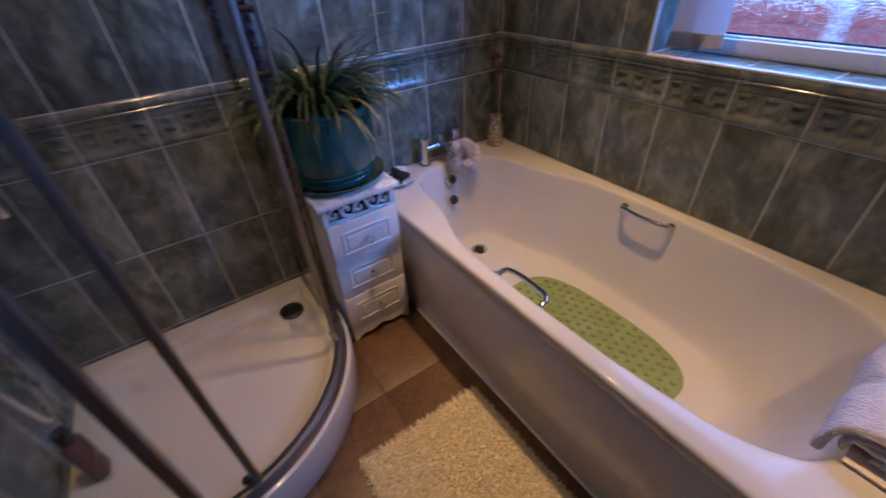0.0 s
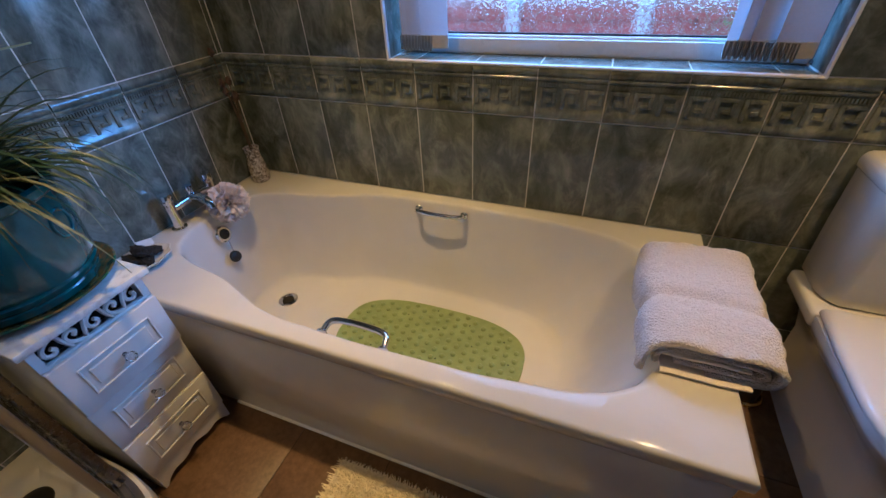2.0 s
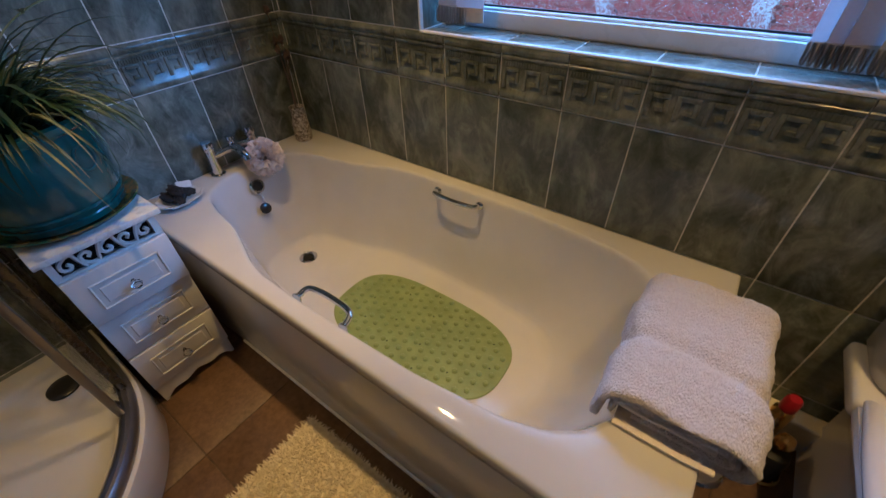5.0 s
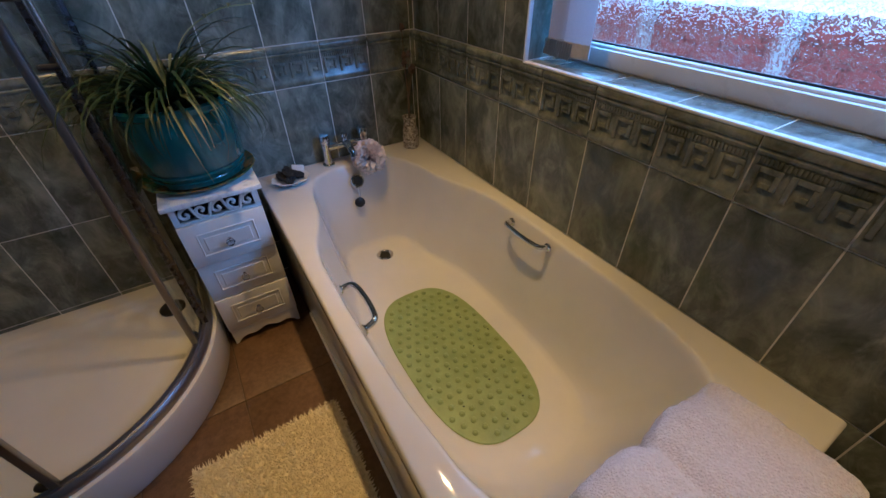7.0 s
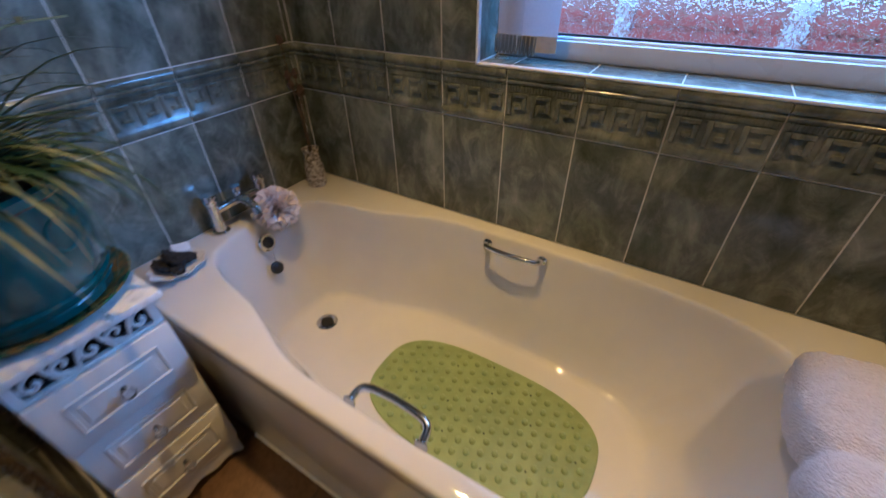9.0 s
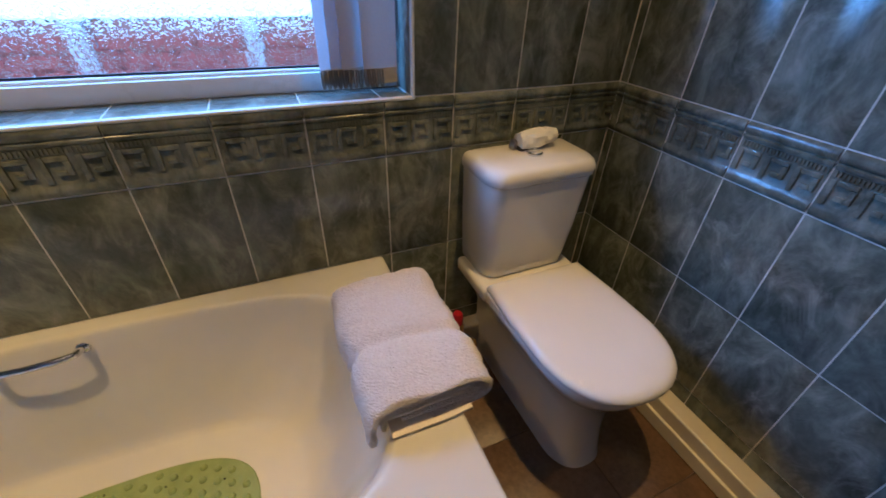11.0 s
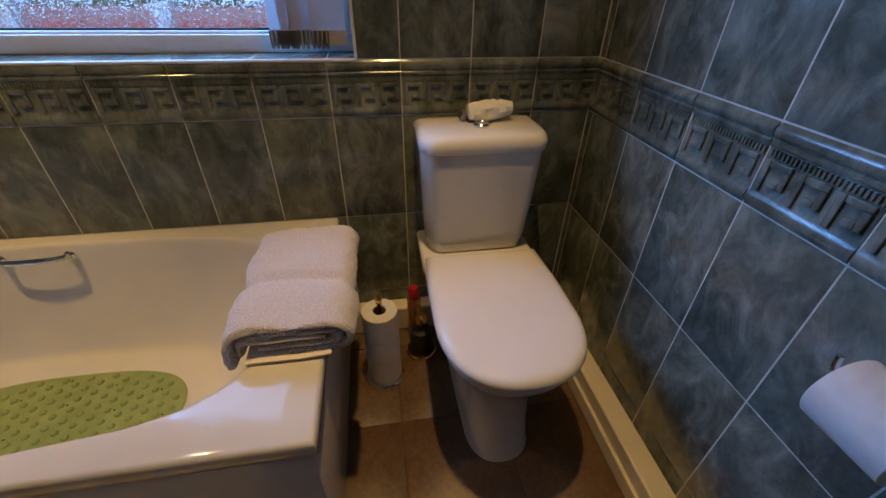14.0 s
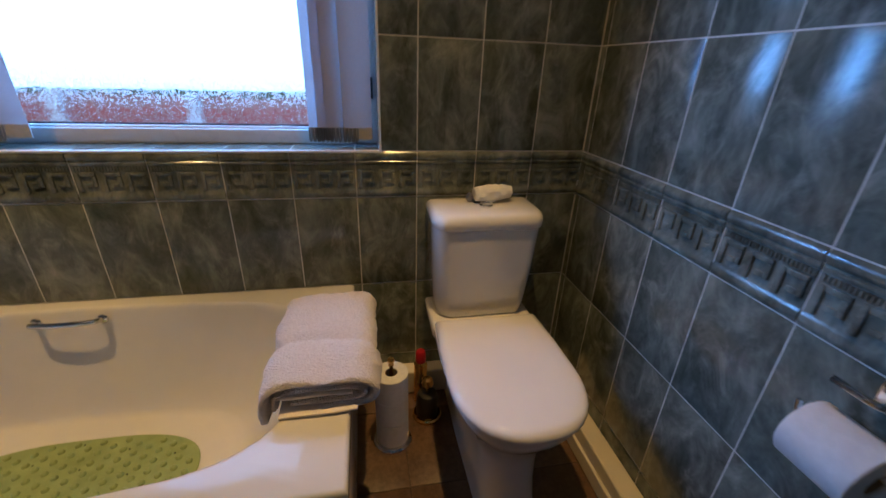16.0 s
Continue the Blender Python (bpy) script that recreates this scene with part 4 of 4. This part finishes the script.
# tissue pack on the cistern
bm = bmesh.new()
rings = []
for i in range(13):
    u = i / 12
    w, h = 0.020 + 0.012 * math.sin(3 * u + 0.4), 0.012 + 0.016 * math.sin(math.pi * min(1, 0.25 + u * 0.62))
    rings.append([(TX - 0.03 + 0.125 * u, -0.065 + w * math.cos(a) * (1 + 0.3 * noise.noise(Vector((u * 6, a * 1.5, 0)))), 0.826 + 0.010 * u + h * math.sin(a) * (1 + 0.35 * noise.noise(Vector((u * 7, a * 2, 4))))) for a in (2 * math.pi * k / 14 for k in range(14))])
pack = empty("tissue_packet", TX + 0.03, -0.065, 0.803, "crumpled white tissue packet on the cistern lid", "tissue packet")
put(part("tissue", loft(rings), PAPER, smooth=20), pack)
put(part("packet_print", box(TX - 0.034, TX + 0.012, -0.086, -0.05, 0.8035, 0.816, 0.005), BLACK, None, "dark printed wrapper"), pack)
put(part("packet_end", blob(TX - 0.042, -0.06, 0.818, 0.012, 0.016, 0.016, 2, 0.5), ALU), pack)

# spare roll stand
RSX, RSY = 1.838, -0.262
stand = empty("toilet_roll_stand", RSX, RSY, 0, "chrome floor stand for spare toilet rolls", "roll stand")
put(part("stand_base", lathe([(0.066, 0), (0.067, 0.008), (0.062, 0.014), (0.058, 0.015)], RSX, RSY, 0, 36), CHROME), stand)
put(part("stand_pole", lathe([(0.006, 0.013), (0.006, 0.325), (0.0095, 0.33), (0.0075, 0.336), (0.0115, 0.343), (0.0115, 0.352), (0.006, 0.358)], RSX, RSY, 0, 16), BRASS), stand)


def roll(label, group, h=0.105, name="toilet_roll"):
    """A paper roll on its side axis z, hollow."""
    r = tagged(part(name, lathe([(0.021, 0), (0.053, 0), (0.055, 0.002), (0.055, h - 0.002), (0.053, h), (0.021, h), (0.020, h - 0.005), (0.020, 0.005)], n=36, cap0=False, cap1=False), PAPER), label, "toilet roll", group)
    part("core", lathe([(0.0198, 0.003), (0.0198, h - 0.003), (0.0185, h - 0.003), (0.0185, 0.003)], n=24, cap0=False, cap1=False), CARD, r, "brown cardboard core")
    return r


for z in (0.0155, 0.1105, 0.2055):
    roll("white toilet roll stacked on the chrome stand", "spare toilet rolls", 0.0945).location = (RSX, RSY, z)

# toilet brush and spray can
BRX, BRY = 1.972, -0.178
brush = empty("toilet_brush_holder", BRX, BRY, 0, "dark toilet brush pot on a brass-rimmed base", "toilet brush")
put(part("brush_base", lathe([(0.050, 0), (0.054, 0.006), (0.054, 0.014), (0.049, 0.020), (0.040, 0.012)], BRX, BRY, 0, 32), BRASS), brush)
put(part("brush_pot", lathe([(0.037, 0.012), (0.040, 0.02), (0.040, 0.095), (0.034, 0.112), (0.014, 0.118)], BRX, BRY, 0, 28), BLACK), brush)
put(part("brush_grip", lathe([(0.008, 0.117), (0.008, 0.132), (0.017, 0.140), (0.023, 0.158), (0.018, 0.176), (0.008, 0.184)], BRX, BRY, 0, 20), BRASS), brush)
CNX, CNY = 1.957, -0.096
can = empty("spray_can", CNX, CNY, 0, "gold spray can with a red cap", "spray can")
put(part("can_body", lathe([(0.024, 0), (0.025, 0.004), (0.025, 0.178), (0.018, 0.192)], CNX, CNY, 0, 24), BRASS), can)
put(part("can_cap", lathe([(0.019, 0.191), (0.020, 0.195), (0.019, 0.232), (0.014, 0.24)], CNX, CNY, 0, 20), RED, None, "red plastic cap"), can)

# wall roll holder on the east wall
HY, HZ = -0.972, 0.702
holder = empty("toilet_roll_holder", W, HY, HZ, "chrome wall-mounted toilet roll holder", "roll holder")
put(part("wall_plate", box(W - 0.016, W - 0.0005, HY - 0.040, HY + 0.018, HZ + 0.060, HZ + 0.120, 0.006), CHROME), holder)
put(part("arm", tube([(W - 0.012, HY - 0.012, HZ + 0.088), (W - 0.040, HY - 0.012, HZ + 0.088), (W - 0.052, HY - 0.004, HZ + 0.088), (W - 0.054, HY + 0.05, HZ + 0.088)], 0.006, 10), CHROME), holder)
put(part("rod_link", tube([(W - 0.040, HY - 0.012, HZ + 0.088), (W - 0.054, HY - 0.05, HZ + 0.088), (W - 0.056, HY - 0.072, HZ + 0.075), (W - 0.057, HY - 0.074, HZ + 0.02), (W - 0.057, HY - 0.066, HZ)], 0.005, 10), CHROME), holder)
put(part("roll_rod", tube([(W - 0.057, HY - 0.066, HZ), (W - 0.057, HY + 0.055, HZ), (W - 0.057, HY + 0.068, HZ + 0.004), (W - 0.057, HY + 0.072, HZ + 0.024)], 0.0045, 10), CHROME), holder)
r = roll("white toilet roll on the wall holder", "hung toilet roll")
r.matrix_world = pose(W - 0.057, HY + 0.052, HZ - 0.014, 90, 0, 0)

# ---- blinds ----
for nm_x, n, step in ((0.755, 3, 0.021), (1.655, 4, 0.026)):
    blind = empty("vertical_blind", nm_x + 0.05, 0.09, SILL, "off-white fabric vertical blind drawn to the side", "blind", "blinds at the window")
    for k in range(n):
        x = nm_x + k * step
        c, s = math.cos(math.radians(32)), math.sin(math.radians(32))
        hw = 0.0445
        y = 0.075
        front = k == (n - 1 if nm_x > 1 else n - 1)
        ang = math.radians(8 if front else 38)
        if front:
            x += 0.035
        c, s = math.cos(ang), math.sin(ang)
        line = [(x + c * hw * (i / 8 * 2 - 1), y + s * hw * (i / 8 * 2 - 1) * 0.6 - 0.004 * (1 - (i / 4 - 1) ** 2) - (0.018 if front else 0)) for i in range(9)]
        slat = put(part("vane", swept(line, [(-0.0006, SILL + 0.026), (0.0006, SILL + 0.026), (0.0006, HEAD - 0.03), (-0.0006, HEAD - 0.03)]), BLIND), blind)
        b = part("bottom_weight", swept(line, [(-0.0022, SILL + 0.026), (0.0022, SILL + 0.026), (0.0022, SILL + 0.062), (-0.0022, SILL + 0.062)]), WEIGHT)
        b.parent = slat
        for q in range(4):
            bx, by = line[0][0] + 0.012 * q, line[0][1] - 0.008 - 0.003 * q
            b = part("bead_chain", tube([(bx, by, SILL + 0.062), (bx + 0.001, by - 0.004, SILL + 0.030), (bx + 0.004, by - 0.005, SILL + 0.022), (bx + 0.007, by - 0.004, SILL + 0.030), (bx + 0.008, by, SILL + 0.062)], 0.0022, 6, 4), BEAD)
            b.parent = slat
rail = tagged(part("blind_rail", box(WX0 + 0.01, WX1 - 0.01, 0.055, 0.095, HEAD - 0.03, HEAD - 0.002, 0.004), UPVC), "white blind headrail at the window head", "blind rail")

# ---- boxed pipes along the floor ----
bm = box(W - 0.066, W - 0.001, S + 0.01, -0.062, 0.0005, 0.108, 0.006)
box(W - 0.076, W - 0.064, S + 0.01, -0.062, 0.0005, 0.055, 0.004, bm=bm)
structure("baseboard", bm, TRIM, "cream painted pipe boxing along the toilet wall", "baseboard")
bm = box(BX1 + 0.002, W - 0.001, -0.060, -0.001, 0.0005, 0.108, 0.006)
structure("baseboard", bm, TRIM, "cream painted pipe boxing behind the toilet", "baseboard")

# ---- ceiling lamps ----
for lx, ly, _ in LAMPS:
    dl = empty("downlight", lx, ly, CEIL, "recessed chrome ceiling downlight, switched on", "ceiling light", "ceiling downlights")
    put(part("bezel", lathe([(0.042, -0.001), (0.042, -0.005), (0.032, -0.008), (0.030, -0.002)], lx, ly, CEIL, 28, cap0=False, cap1=False), CHROME), dl)
    put(part("lens", lathe([(0.029, -0.001), (0.029, -0.003)], lx, ly, CEIL, 20), GLOW), dl)

# ---- outside ----
GY = 1.62
GZ = -0.13
structure("ground", box(-400, 400, -400, 800, GZ - 0.3, GZ), GRASS, "green lawn outside the window", "ground")
gw = empty("garden_wall", 1.1, GY + 0.1, GZ, "low red brick garden wall with pale piers", "wall")
WTOP = 0.975
put(part("mortar", box(-2.5, 5.0, GY + 0.006, GY + 0.10, GZ, WTOP), MORTAR, smooth=0), gw)
for k in range(-4, 6):
    put(part("pier", box(0.70 + 0.755 * k, 0.79 + 0.755 * k, GY - 0.03, GY + 0.12, GZ, WTOP + 0.02, 0.006), CONCRETE, None, "pale concrete pier"), gw)
rnd = random.Random(12)
hedge = empty("garden_bush", 2.22, GY - 0.25, GZ, "bright green leafy garden bush", "bush")
put(part("bush_stem", tube([(2.22, GY - 0.25, GZ), (2.23, GY - 0.25, 0.6)], 0.02, 8, curve=False), STEM), hedge)
verts, faces = [], []
for _ in range(1600):
    d = Vector((rnd.gauss(0, 1), rnd.gauss(0, 1), rnd.gauss(0, 1))).normalized() * rnd.uniform(0.55, 1.05)
    c = Vector((2.22 + 0.34 * d.x, GY - 0.25 + 0.22 * d.y, 0.78 + 0.52 * d.z))
    a, b = Vector((rnd.gauss(0, 1), rnd.gauss(0, 1), rnd.gauss(0, 1))).normalized(), Vector((rnd.gauss(0, 1), rnd.gauss(0, 1), rnd.gauss(0, 1))).normalized()
    i = len(verts)
    verts += [c - a * 0.03, c + b * 0.012, c + a * 0.03, c - b * 0.012]
    faces.append((i, i + 1, i + 2, i + 3))
me = bpy.data.meshes.new("foliage")
me.from_pydata(verts, [], faces)
me.materials.append(HEDGE)
put(tagged(new("foliage", me), "bright green leaves", kind="stuff"), hedge)

# ---- bricks and tiles ----
brick_mesh = mesh_of("brick", box(-0.1075, 0.1075, -0.01, 0.02, -0.0325, 0.0325, 0.004, 1), BRICK, 0)
for r in range(15):
    for c in range(14):
        b = new("brick", brick_mesh)
        b.location = (-0.35 + c * 0.225 + (0.1125 if r % 2 else 0), GY, GZ + 0.037 + 0.075 * r)
        if b.location.z + 0.04 < WTOP:
            put(b, gw)
        else:
            bpy.data.objects.remove(b)

tile_meshes = {}


def tile_mesh(w, h, mat_):
    """A thin tile with softened front edges; its face looks along -y."""
    key = (round(w, 4), round(h, 4), mat_.name)
    if key not in tile_meshes:
        e = 0.0022
        rings = [[(0, 0.004, 0), (w, 0.004, 0), (w, 0.004, h), (0, 0.004, h)], [(0, 0.0012, 0), (w, 0.0012, 0), (w, 0.0012, h), (0, 0.0012, h)], [(e, 0, e), (w - e, 0, e), (w - e, 0, h - e), (e, 0, h - e)]]
        tile_meshes[key] = mesh_of("tile", loft(rings, cap0=False), mat_, 40)
    return tile_meshes[key]


def border_mesh(w, h):
    """A relief tile: a rounded rail, a key meander, a fine comb and a double top rail."""
    key = (round(w, 4), round(h, 4), "border")
    if key in tile_meshes:
        return tile_meshes[key]
    prof = [(0.004, 0), (0.001, 0), (-0.001, 0.004), (-0.0045, 0.010), (-0.0045, 0.016), (-0.002, 0.024), (0.0005, 0.028), (0.0005, 0.106), (-0.003, 0.110), (-0.0035, 0.115), (0.000, 0.119), (-0.0035, 0.123), (-0.0065, 0.129), (-0.0065, 0.136), (-0.002, 0.142), (0.001, h), (0.004, h)]
    bm = loft([[(x, y, z) for y, z in prof] for x in (0, w)], True, True, True)
    u, st, z0, kh = 0.0638, 0.0112, 0.031, 0.057
    d0, d1 = -0.0046, 0.001
    if w > 0.15:
        for i in range(3):
            x = 0.002 + i * u
            for a0, a1, b0, b1 in ((x + 0.004, x + 0.004 + st, z0, z0 + kh), (x + 0.004 + st, x + 0.055, z0 + kh - st, z0 + kh), (x + 0.055 - st, x + 0.055, z0 + 0.015, z0 + kh - st), (x + 0.025, x + 0.055 - st, z0 + 0.015, z0 + 0.015 + st)):
                box(a0, a1, d0, d1, b0, b1, 0.0022, 2, bm)
        for i in range(24):
            x = 0.006 + i * 0.0078
            box(x, x + 0.0042, -0.0038, 0.001, 0.092, 0.104, bm=bm)
    tile_meshes[key] = mesh_of("border_tile", bm, BORDER, 40)
    return tile_meshes[key]


ROWS = [0.0, 0.160, 0.483, 0.806, 0.955, 1.278, 1.601, 1.924, 2.247, CEIL]


def clad(wall, m, us, skip=None):
    """Lays tiles on a wall: m carries (along, face, up) into the world; us are the joints along it."""
    for u0, u1 in zip(us, us[1:]):
        for z0, z1 in zip(ROWS, ROWS[1:]):
            spans = [(u0, u1, z0, z1)]
            if skip:
                spans = skip(u0, u1, z0, z1)
            for a, b, c, d in spans:
                w, h = b - a - GAP, d - c - GAP
                if w < 0.006 or h < 0.006:
                    continue
                border = abs(z0 - 0.806) < 1e-6
                ob = new("border_tile" if border else "tile", border_mesh(w, h) if border else tile_mesh(w, h, TILE))
                ob.matrix_world = m @ Matrix.Translation((a + GAP / 2, 0, c + GAP / 2))
                ob.parent = wall


def window_cut(u0, u1, z0, z1):
    if z1 <= SILL + 1e-6 or z0 >= HEAD or u1 <= WX0 or u0 >= WX1:
        return [(u0, u1, z0, z1)]
    out = []
    if u0 < WX0:
        out.append((u0, WX0, z0, z1))
    if u1 > WX1:
        out.append((WX1, u1, z0, z1))
    if z1 > HEAD:
        out.append((max(u0, WX0), min(u1, WX1), HEAD, z1))
    return out


clad(wall_north, Matrix.Identity(4), [TW * k for k in range(13)] + [W], window_cut)
east = [0.0, 0.031] + [0.031 + TW * k for k in range(1, 10)] + [-S]
clad(wall_east, pose(W, 0, 0, 0, 0, -90), east)
west = [0.0, 0.021] + [0.021 + TW * k for k in range(1, 10)] + [-S]
clad(wall_west, pose(0, S, 0, 0, 0, 90), [-S - u for u in west][::-1])
clad(wall_south, pose(W, S, 0, 0, 0, 180), [0.0] + [W - TW * k for k in range(12, -1, -1)])
# tiles of the sill and the sides of the reveal
cuts = [WX0] + [TW * k for k in range(4, 10)] + [WX1]
for a, b in zip(cuts, cuts[1:]):
    ob = new("tile", tile_mesh(b - a - GAP, 0.118, LIT_SILL_TILE))
    ob.matrix_world = pose(a + GAP / 2, 0.006, SILL, -90, 0, 0)
    ob.parent = wall_north
for x, rz in ((WX0, 90), (WX1, -90)):
    for z0, z1 in ((0.957, 1.278), (1.278, 1.601), (1.601, 1.924), (1.924, HEAD)):
        ob = new("tile", tile_mesh(0.116, z1 - z0 - GAP, TILE))
        ob.matrix_world = pose(x + (0.001 if rz > 0 else -0.001), 0.008 if rz > 0 else 0.124, z0, 0, 0, rz)
        ob.parent = wall_north
# floor tiles
fx = [0.0] + [0.02 + 0.31 * k for k in range(1, 9)] + [W]
fy = [0.0] + [-0.14 - 0.312 * k for k in range(0, 6)] + [S]
for a, b in zip(fx, fx[1:]):
    for c, d in zip(fy[1:], fy):
        w, h = b - a - 0.005, d - c - 0.005
        ob = new("tile", tile_mesh(w, h, FLOOR_TILE))
        ob.matrix_world = pose(a + 0.0025, c + 0.0025, 0, -90, 0, 0)
        ob.parent = floor
